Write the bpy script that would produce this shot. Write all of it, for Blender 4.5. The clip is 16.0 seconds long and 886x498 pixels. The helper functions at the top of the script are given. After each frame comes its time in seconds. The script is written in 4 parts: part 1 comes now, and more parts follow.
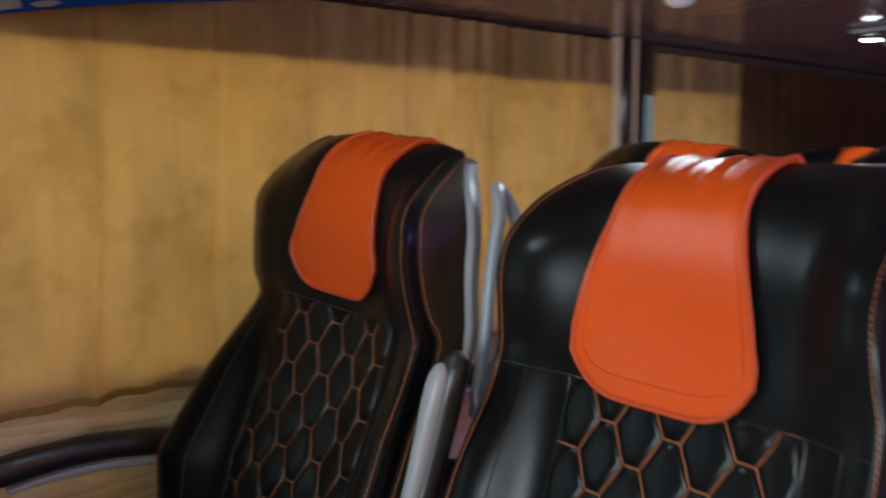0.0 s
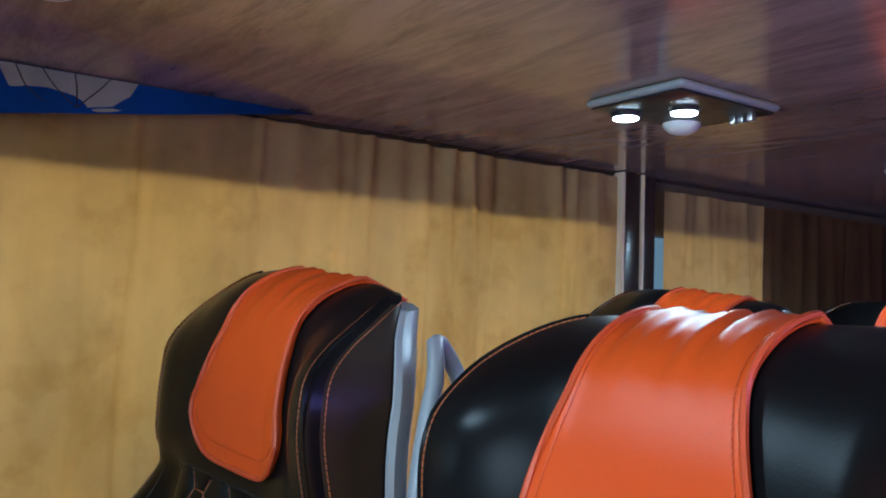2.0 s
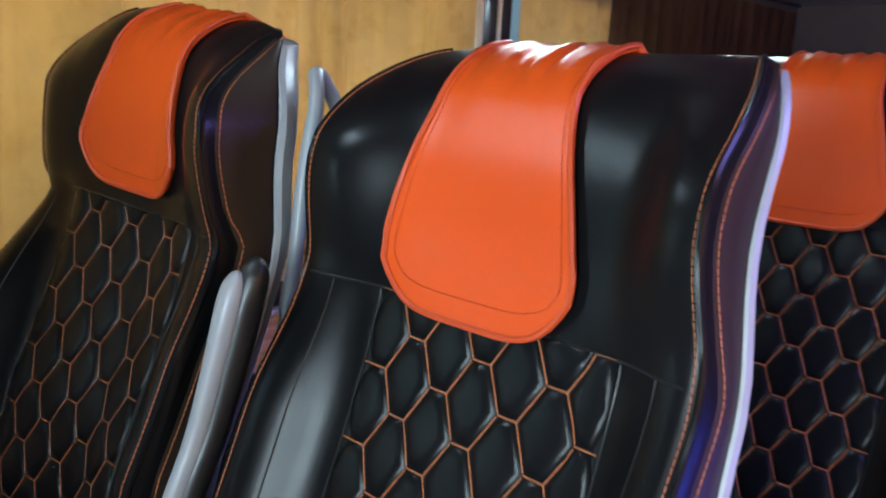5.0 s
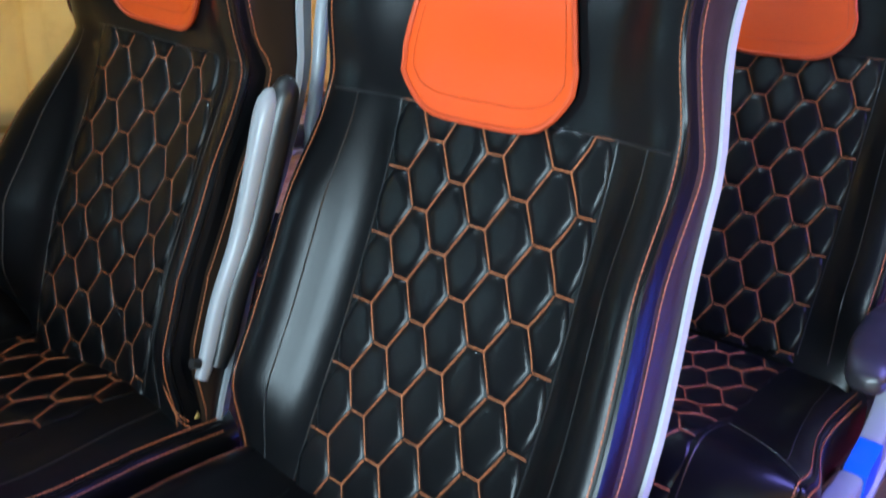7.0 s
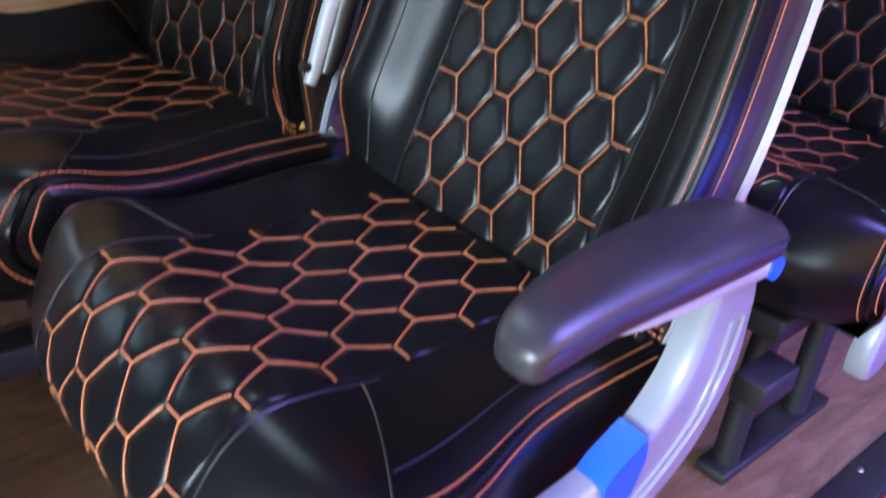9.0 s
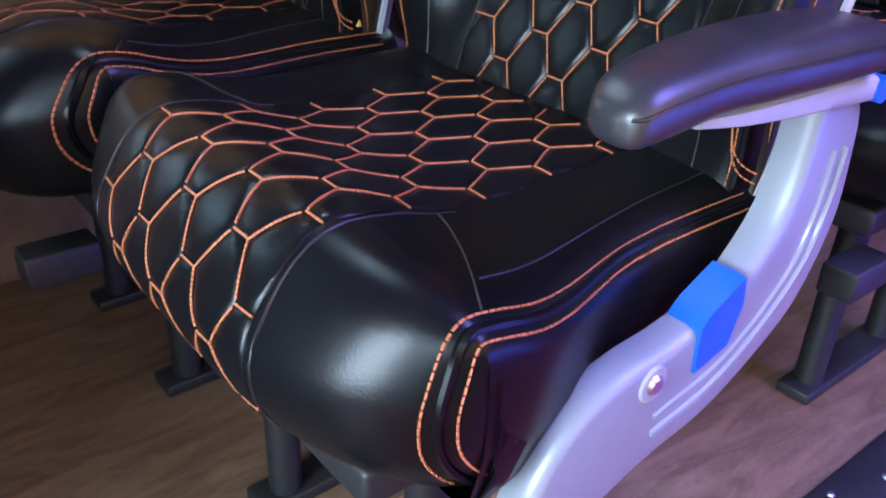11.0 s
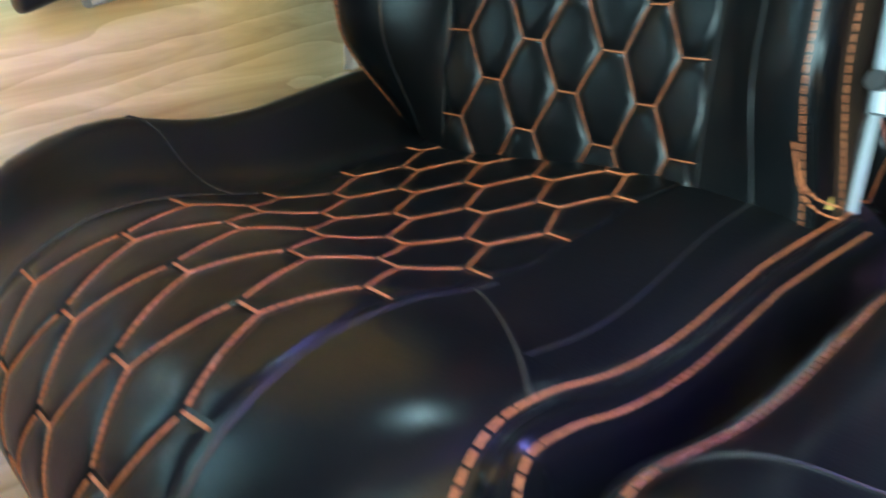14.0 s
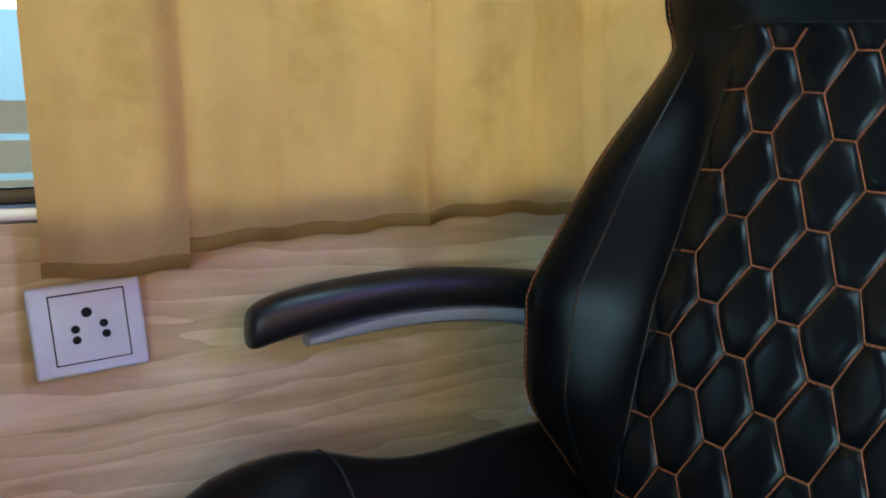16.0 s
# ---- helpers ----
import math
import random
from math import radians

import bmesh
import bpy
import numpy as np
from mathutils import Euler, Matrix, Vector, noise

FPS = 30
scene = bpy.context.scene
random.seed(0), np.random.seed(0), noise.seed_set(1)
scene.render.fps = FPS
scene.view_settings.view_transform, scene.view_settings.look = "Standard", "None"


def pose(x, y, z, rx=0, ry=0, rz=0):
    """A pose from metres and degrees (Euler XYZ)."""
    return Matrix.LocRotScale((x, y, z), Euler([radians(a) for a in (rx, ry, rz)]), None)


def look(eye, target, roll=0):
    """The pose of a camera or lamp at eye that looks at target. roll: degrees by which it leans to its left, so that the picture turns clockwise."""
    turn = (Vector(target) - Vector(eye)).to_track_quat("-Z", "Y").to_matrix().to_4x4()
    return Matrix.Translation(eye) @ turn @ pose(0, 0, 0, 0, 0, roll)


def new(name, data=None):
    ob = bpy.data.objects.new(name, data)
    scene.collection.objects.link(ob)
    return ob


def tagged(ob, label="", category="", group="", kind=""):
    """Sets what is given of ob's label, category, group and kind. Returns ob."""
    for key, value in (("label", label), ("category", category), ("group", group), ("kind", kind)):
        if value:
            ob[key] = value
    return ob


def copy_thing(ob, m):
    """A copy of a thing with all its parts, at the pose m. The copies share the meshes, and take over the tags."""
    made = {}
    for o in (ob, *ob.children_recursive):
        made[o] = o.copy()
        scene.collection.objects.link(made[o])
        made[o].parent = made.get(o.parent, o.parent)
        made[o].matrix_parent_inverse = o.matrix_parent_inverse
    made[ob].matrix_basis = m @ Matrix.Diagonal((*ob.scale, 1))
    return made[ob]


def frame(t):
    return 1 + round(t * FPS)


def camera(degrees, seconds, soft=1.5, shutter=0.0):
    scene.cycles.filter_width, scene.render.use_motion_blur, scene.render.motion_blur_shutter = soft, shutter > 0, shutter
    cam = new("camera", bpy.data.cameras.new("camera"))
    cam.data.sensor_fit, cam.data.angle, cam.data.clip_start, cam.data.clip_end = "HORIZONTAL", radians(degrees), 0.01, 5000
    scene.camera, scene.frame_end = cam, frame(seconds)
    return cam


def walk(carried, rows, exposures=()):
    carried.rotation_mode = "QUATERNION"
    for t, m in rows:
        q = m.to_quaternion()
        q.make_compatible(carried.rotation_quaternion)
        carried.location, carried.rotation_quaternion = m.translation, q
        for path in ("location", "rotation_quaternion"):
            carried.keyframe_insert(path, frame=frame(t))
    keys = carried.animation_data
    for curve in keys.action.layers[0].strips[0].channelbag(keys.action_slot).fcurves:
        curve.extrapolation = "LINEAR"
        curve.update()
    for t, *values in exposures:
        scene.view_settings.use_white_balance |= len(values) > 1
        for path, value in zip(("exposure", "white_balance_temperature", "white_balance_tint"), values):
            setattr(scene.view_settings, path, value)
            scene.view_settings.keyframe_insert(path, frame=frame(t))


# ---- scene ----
cam = camera(55.0, 16.0, 1.8, 0.7)
PATH = [
    (0, (0.025, 0.12, 1.102), (-1.547, 1.339, 0.898), 0.3),
    (0.5, (0.021, 0.289, 1.093), (-1.764, 1.181, 0.967), 1.4),
    (1, (-0.042, 0.323, 1.098), (-1.862, 1.153, 1.106), 2.1),
    (1.5, (-0.085, 0.352, 1.117), (-1.747, 1.464, 1.163), 3.6),
    (2, (-0.091, 0.345, 1.108), (-1.719, 1.499, 1.235), 1.9),
    (2.5, (-0.071, 0.338, 1.097), (-1.71, 1.483, 1.166), 4.2),
    (3, (-0.042, 0.344, 1.09), (-1.643, 1.542, 1.052), 4.1),
    (3.5, (-0.04, 0.339, 1.076), (-1.626, 1.53, 0.82), 3.5),
    (3.7, (-0.044, 0.342, 1.074), (-1.622, 1.533, 0.771), 3.3),
    (5.8, (0.021, 0.187, 1.063), (-1.261, 1.667, 0.658), 3.1),
    (6, (0.027, 0.177, 1.058), (-1.264, 1.658, 0.642), 3.1),
    (6.5, (0.038, 0.156, 1.041), (-1.253, 1.59, 0.516), 2.8),
    (7, (0.05, 0.142, 1.021), (-1.225, 1.539, 0.369), 2.6),
    (7.5, (0.057, 0.121, 0.994), (-1.201, 1.498, 0.271), 2.9),
    (8, (0.062, 0.098, 0.962), (-1.216, 1.395, 0.135), 3.9),
    (8.5, (0.068, 0.086, 0.929), (-1.205, 1.317, 0.0), 4.2),
    (9, (0.084, 0.071, 0.887), (-1.185, 1.266, -0.092), 5.4),
    (9.5, (0.1, 0.062, 0.848), (-1.154, 1.173, -0.244), 5.9),
    (9.7, (0.107, 0.062, 0.834), (-1.161, 1.148, -0.267), 6.1),
    (11.8, (0.064, 0.032, 0.735), (-1.297, 1.273, -0.045), 0.8),
    (12, (0.028, 0.041, 0.735), (-1.331, 1.311, 0.001), 0.7),
    (12.5, (-0.088, 0.087, 0.709), (-1.459, 1.342, -0.029), -0.3),
    (13, (-0.239, 0.119, 0.699), (-1.594, 1.371, -0.074), -2.3),
    (13.5, (-0.387, 0.102, 0.697), (-1.792, 1.29, -0.087), -4.6),
    (14, (-0.518, 0.107, 0.701), (-1.972, 1.24, -0.075), -6.7),
    (14.5, (-0.556, 0.12, 0.73), (-2.033, 1.197, -0.081), -9.3),
    (15, (-0.533, 0.141, 0.77), (-2.073, 1.139, -0.025), -10.3),
    (15.5, (-0.519, 0.103, 0.798), (-2.237, 1.068, 0.452), -5.4),
    (16, (-0.511, 0.125, 0.818), (-2.297, 0.994, 0.58), -1.1),
]
walk(cam, [(t, look(eye, target, roll)) for t, eye, target, roll in PATH],
     [(0, -0.92, 6100, 2), (0.5, -0.79, 5500, -5), (1, -0.74, 5300, -5), (2, -0.64, 4900, -6), (3.5, -0.68, 5650, 3), (6, -0.10, 5350, -8), (7.5, 0.28, 5150, -8), (8, 0.54, 5550, 2), (9, 0.58, 5450, 4), (9.5, 0.34, 5300, 4), (12, 0.48, 5200, -2),
      (12.5, 0.88, 5200, -14), (13, 1.42, 5350, -12), (14, 1.33, 5150, -24), (14.5, 1.16, 5150, -24), (15, 1.0, 5100, -24), (15.5, 0.30, 4950, -20), (16, -0.14, 4800, -16)])

# ---- world, large lights ----
world = bpy.data.worlds.new("world")
scene.world = world
world.use_nodes = True
_wn = world.node_tree.nodes
_sky = _wn.new("ShaderNodeTexSky")
_sky.sky_type = "NISHITA"
_sky.sun_disc = False
_sky.sun_elevation, _sky.sun_rotation = radians(40), radians(250)
world.node_tree.links.new(_sky.outputs[0], _wn["Background"].inputs[0])
_wn["Background"].inputs[1].default_value = 0.08


def area(name, m, sx, sy, watts, colour):
    d = bpy.data.lights.new(name, "AREA")
    d.shape, d.size, d.size_y, d.energy, d.color = "RECTANGLE", sx, sy, watts, colour
    ob = new(name, d)
    ob.matrix_world = m
    return ob


WALL = -1.278      # inner face of the window wall
CURTAIN = -1.258
ROOF = 1.381       # underside of the berth above the seats
AISLE_X = 0.02

area("window_daylight", look((WALL - 0.58, 0.80, 1.13), (0, 0.80, 1.08)), 2.0, 0.22, 8.8, (1.0, 0.97, 0.88))
area("window_daylight", look((WALL - 0.58, 1.92, 1.13), (0, 1.90, 1.08)), 0.40, 0.22, 1.2, (1.0, 0.95, 0.86))
area("windscreen_daylight", look((0.18, -1.65, 0.98), (-0.45, 0.6, 0.75)), 0.75, 1.05, 104.0, (0.93, 0.97, 1.0))
area("window_daylight", look((1.75, 0.60, 0.95), (0, 0.60, 0.95)), 2.4, 0.9, 62.0, (1.0, 0.96, 0.88))
area("window_daylight", look((WALL - 0.16, -0.50, 1.00), (0.0, -0.30, 0.80)), 0.86, 0.42, 3.6, (0.78, 0.95, 1.0))
area("door_daylight", look((0.95, -1.10, 0.95), (-0.6, 0.6, 0.65)), 0.5, 0.8, 14.0, (0.80, 0.95, 1.0))
area("violet_cove_light", look((0.52, 1.2, 2.02), (-0.15, 0.9, 0.4)), 0.45, 3.0, 190.0, (0.36, 0.27, 1.0))
area("blue_strip_light", look((1.26, 1.1, 0.10), (-0.2, 0.9, 0.36)), 3.0, 0.10, 34.0, (0.10, 0.13, 1.0))

# ---- materials ----


def material(name, base, rough=0.5, metal=0.0, spec=0.5, coat=0.0):
    m = bpy.data.materials.new(name)
    m.use_nodes = True
    b = m.node_tree.nodes["Principled BSDF"]
    b.inputs["Base Color"].default_value = (*base, 1)
    b.inputs["Roughness"].default_value = rough
    b.inputs["Metallic"].default_value = metal
    b.inputs["Specular IOR Level"].default_value = spec
    b.inputs["Coat Weight"].default_value = coat
    b.inputs["Coat Roughness"].default_value = 0.12
    return m, m.node_tree, b


def coords(nt, scale=(1, 1, 1), out="Object"):
    tc, mp = nt.nodes.new("ShaderNodeTexCoord"), nt.nodes.new("ShaderNodeMapping")
    mp.inputs["Scale"].default_value = scale
    nt.links.new(tc.outputs[out], mp.inputs["Vector"])
    return mp.outputs["Vector"]


def noise_tex(nt, vec, scale, detail=4.0, rough=0.55, distort=0.0):
    n = nt.nodes.new("ShaderNodeTexNoise")
    n.inputs["Scale"].default_value, n.inputs["Detail"].default_value = scale, detail
    n.inputs["Roughness"].default_value, n.inputs["Distortion"].default_value = rough, distort
    nt.links.new(vec, n.inputs["Vector"])
    return n.outputs["Fac"]


def ramp(nt, fac, stops):
    r = nt.nodes.new("ShaderNodeValToRGB")
    e = r.color_ramp.elements
    while len(e) < len(stops):
        e.new(0.5)
    for k, (p, c) in zip(e, stops):
        k.position, k.color = p, (*c, 1)
    nt.links.new(fac, r.inputs[0])
    return r.outputs[0]


def span(nt, fac, lo, hi):
    r = nt.nodes.new("ShaderNodeMapRange")
    r.inputs["From Min"].default_value, r.inputs["From Max"].default_value = 0.3, 0.7
    r.inputs["To Min"].default_value, r.inputs["To Max"].default_value = lo, hi
    nt.links.new(fac, r.inputs["Value"])
    return r.outputs["Result"]


def bump(nt, bsdf, height, strength, distance=0.001, below=None):
    b = nt.nodes.new("ShaderNodeBump")
    b.inputs["Strength"].default_value, b.inputs["Distance"].default_value = strength, distance
    nt.links.new(height, b.inputs["Height"])
    if below:
        nt.links.new(below, b.inputs["Normal"])
    nt.links.new(b.outputs["Normal"], bsdf.inputs["Normal"])
    return b.outputs["Normal"]


def leather(name, dark, light, rough, grain=420, spec=0.5):
    m, nt, b = material(name, dark, rough, spec=spec)
    v = coords(nt)
    pores = noise_tex(nt, v, grain, 2)
    wide, fine = noise_tex(nt, v, 5, 1.2), noise_tex(nt, v, 26, 2)
    nt.links.new(ramp(nt, wide, [(0.35, dark), (0.7, light)]), b.inputs["Base Color"])
    nt.links.new(span(nt, fine, rough - 0.015, rough + 0.025), b.inputs["Roughness"])
    n = bump(nt, b, wide, 0.30, 0.008)
    bump(nt, b, pores, 0.26, 0.0005, n)
    return m


M_LEATHER = leather("black leatherette", (0.0030, 0.0031, 0.0036), (0.0058, 0.0058, 0.0066), 0.29, spec=0.185)
# brown base carries the orange reflection on the seat sides
M_SIDE = leather("dark brown leatherette", (0.020, 0.013, 0.009), (0.030, 0.019, 0.013), 0.42, spec=0.22)
M_ORANGE = leather("orange leatherette", (0.52, 0.062, 0.005), (0.60, 0.076, 0.007), 0.33, 520, 0.24)
M_PIPING = leather("orange piping", (0.42, 0.05, 0.01), (0.55, 0.075, 0.014), 0.5)


def thread(name, base):
    m, nt, b = material(name, base, 0.75)
    w = noise_tex(nt, coords(nt), 900, 2)
    nt.links.new(ramp(nt, w, [(0.35, tuple(0.55 * c for c in base)), (0.65, base)]), b.inputs["Base Color"])
    bump(nt, b, w, 0.6, 0.0006)
    return m


M_THREAD = thread("orange thread", (0.46, 0.155, 0.055))
M_SEAM = material("black seam cord", (0.012, 0.012, 0.013), 0.42)[0]


def plastic(name, base, rough, scale=160, strength=0.15):
    m, nt, b = material(name, base, rough)
    v = coords(nt)
    nt.links.new(ramp(nt, noise_tex(nt, v, 7), [(0.3, tuple(0.82 * c for c in base)), (0.7, base)]), b.inputs["Base Color"])
    nt.links.new(span(nt, noise_tex(nt, v, 22), rough - 0.06, rough + 0.1), b.inputs["Roughness"])
    bump(nt, b, noise_tex(nt, v, scale), strength, 0.0008)
    return m


M_COVER = plastic("silver grey cover plastic", (0.20, 0.21, 0.24), 0.34)
M_GREY = plastic("grey moulded plastic", (0.30, 0.31, 0.335), 0.36)
M_PAD = plastic("soft black armrest plastic", (0.020, 0.019, 0.022), 0.36, 260, 0.2)
M_BLACKPL = plastic("black moulded plastic", (0.012, 0.012, 0.013), 0.36)
M_WHITE = plastic("white plastic", (0.72, 0.73, 0.74), 0.3)
M_BLUEPL = plastic("blue plastic", (0.02, 0.09, 0.62), 0.35)
M_HOLE = material("dark hole", (0.004, 0.004, 0.004), 0.9)[0]
M_STEEL = plastic("painted steel", (0.012, 0.012, 0.013), 0.5)
M_CHROME = material("cream plastic trim", (0.74, 0.60, 0.44), 0.3)[0]
M_WRAP = material("clear wrapping film", (0.80, 0.82, 0.84), 0.28)[0]
M_WRAP.node_tree.nodes["Principled BSDF"].inputs["Transmission Weight"].default_value = 0.8
M_WRAP.node_tree.nodes["Principled BSDF"].inputs["IOR"].default_value = 1.15
M_ALU = material("brushed aluminium", (0.62, 0.64, 0.66), 0.35, 1.0)[0]
M_FOAM = plastic("yellow foam", (0.62, 0.45, 0.12), 0.9, 300, 0.8)


def laminate(name, stops, scale, rough, coat, axis_scale, bumpy=0.05):
    m, nt, b = material(name, stops[0][1], rough, coat=coat)
    v = coords(nt, axis_scale)
    big = noise_tex(nt, v, scale, 5, 0.6, 1.4)
    fine = noise_tex(nt, coords(nt, tuple(6 * s for s in axis_scale)), scale * 2.2, 3)
    mix = nt.nodes.new("ShaderNodeMath")
    mix.operation = "MULTIPLY_ADD"
    mix.inputs[1].default_value = 0.30
    nt.links.new(fine, mix.inputs[0])
    nt.links.new(big, mix.inputs[2])
    nt.links.new(ramp(nt, mix.outputs[0], stops), b.inputs["Base Color"])
    nt.links.new(span(nt, noise_tex(nt, coords(nt), 5), rough * 0.8, rough * 1.3), b.inputs["Roughness"])
    bump(nt, b, fine, bumpy, 0.0008)
    return m


def pale_wood():
    """Printed wood with long wavy grain lines along the wall."""
    m, nt, b = material("pale wood laminate", (0.6, 0.46, 0.27), 0.33, coat=0.12)
    v = coords(nt, (1.0, 0.17, 1.0))
    w = nt.nodes.new("ShaderNodeTexWave")
    w.wave_type, w.bands_direction, w.wave_profile = "BANDS", "Z", "SAW"
    for key, value in (("Scale", 13.0), ("Distortion", 12.0), ("Detail", 3.0), ("Detail Scale", 1.1), ("Detail Roughness", 0.55)):
        w.inputs[key].default_value = value
    nt.links.new(v, w.inputs["Vector"])
    streak = noise_tex(nt, coords(nt, (1, 0.13, 1.0)), 30, 5, 0.60, 1.1)
    wide = noise_tex(nt, coords(nt, (1, 0.4, 1.2)), 6, 3)
    total = None
    for source, share in ((w.outputs["Fac"], 0.17), (streak, 0.78), (wide, 0.30)):
        add = nt.nodes.new("ShaderNodeMath")
        add.operation, add.inputs[1].default_value, add.inputs[2].default_value = "MULTIPLY_ADD", share, -0.06
        nt.links.new(source, add.inputs[0])
        if total:
            nt.links.new(total, add.inputs[2])
        total = add.outputs[0]
    nt.links.new(ramp(nt, total, [(0.40, (0.44, 0.31, 0.16)), (0.50, (0.55, 0.41, 0.22)), (0.60, (0.63, 0.48, 0.27)), (0.72, (0.76, 0.61, 0.38))]), b.inputs["Base Color"])
    bump(nt, b, streak, 0.05, 0.0006)
    return m


M_WOOD = pale_wood()
M_ROOF = laminate("glossy brown laminate", [(0.40, (0.20, 0.140, 0.108)), (0.60, (0.31, 0.220, 0.170)), (0.80, (0.42, 0.305, 0.24))],
                  3.5, 0.14, 0.38, (1.0, 5.0, 1.0), 0.02)
M_POST = laminate("dark brown lacquer", [(0.4, (0.018, 0.010, 0.008)), (0.7, (0.03, 0.017, 0.013))], 5, 0.2, 0.4, (4, 4, 0.6))
M_FLOOR = laminate("brown vinyl flooring", [(0.40, (0.080, 0.050, 0.028)), (0.6, (0.135, 0.084, 0.050)), (0.8, (0.20, 0.13, 0.082))], 5, 0.38, 0.0, (5.0, 1.0, 1.0))
M_MAT = plastic("maroon ribbed rubber", (0.26, 0.018, 0.03), 0.42, 200, 0.4)
M_PLAIN = plastic("plain dark lining", (0.09, 0.07, 0.06), 0.6)


def cloth(name, face, through_colour, stains=True, weave=700):
    m, nt, b = material(name, face, 0.85, spec=0.2)
    v = coords(nt)
    dirt = noise_tex(nt, coords(nt, (1, 1, 0.8)), 5.5, 6, 0.6, 0.3)
    dark = (0.30, 0.19, 0.075) if stains else tuple(0.8 * c for c in face)
    blot = nt.nodes.new("ShaderNodeMixRGB")
    blot.blend_type = "MULTIPLY"
    blot.inputs[2].default_value = (0.42, 0.36, 0.26, 1)
    spots = ramp(nt, noise_tex(nt, coords(nt, (1, 1, 1.2)), 12, 5, 0.55, 0.0), [(0.54, (0, 0, 0)), (0.68, (0.48, 0.48, 0.48))])
    nt.links.new(spots, blot.inputs[0])
    nt.links.new(blot.outputs[0], b.inputs["Base Color"])
    nt.links.new(ramp(nt, dirt, [(0.30, dark), (0.43, tuple(0.78 * c for c in face)), (0.62, face)]), blot.inputs[1])
    w = noise_tex(nt, v, weave, 2)
    soft = noise_tex(nt, coords(nt, (1, 1, 0.5)), 24, 4)
    n = bump(nt, b, soft, 0.55, 0.008)
    bump(nt, b, w, 0.25, 0.0006, n)
    t = nt.nodes.new("ShaderNodeBsdfTranslucent")
    patch = noise_tex(nt, coords(nt, (1, 1.0, 0.35)), 11, 4)
    nt.links.new(ramp(nt, patch, [(0.3, tuple(0.72 * c for c in through_colour)), (0.6, through_colour)]), t.inputs["Color"])
    mx = nt.nodes.new("ShaderNodeMixShader")
    mx.inputs[0].default_value = 0.45
    nt.links.new(b.outputs[0], mx.inputs[1])
    nt.links.new(t.outputs[0], mx.inputs[2])
    nt.links.new(mx.outputs[0], nt.nodes["Material Output"].inputs["Surface"])
    return m


M_CURTAIN = cloth("mustard curtain cloth", (0.60, 0.44, 0.20), (0.90, 0.42, 0.085))
M_DARKCLOTH = cloth("dark brown cloth", (0.16, 0.085, 0.040), (0.12, 0.05, 0.02), False)
M_HEM = cloth("mustard hem", (0.50, 0.32, 0.10), (0.5, 0.26, 0.05))
M_HEMLINE = cloth("brown hem stitching", (0.20, 0.11, 0.035), (0.15, 0.07, 0.02), False)
M_BLUE = cloth("blue printed cloth", (0.02, 0.10, 0.50), (0.01, 0.06, 0.35), False)
M_PRINT = cloth("pale print", (0.55, 0.58, 0.60), (0.3, 0.3, 0.3), False)
M_INK = material("black print", (0.02, 0.022, 0.03), 0.8)[0]


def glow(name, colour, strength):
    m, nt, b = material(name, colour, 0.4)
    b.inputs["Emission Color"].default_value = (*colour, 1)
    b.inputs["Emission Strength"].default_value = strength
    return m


M_LED = glow("led disc", (0.90, 0.97, 1.0), 40.0)
M_VIOLET = glow("violet led strip", (0.30, 0.16, 1.0), 6.0)
M_SKY = glow("pale daylight", (0.72, 0.84, 0.95), 0.25)
# the boards are no lamp: emission puts the daylight into their colour
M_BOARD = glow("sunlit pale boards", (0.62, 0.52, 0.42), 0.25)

# ---- mesh helpers ----


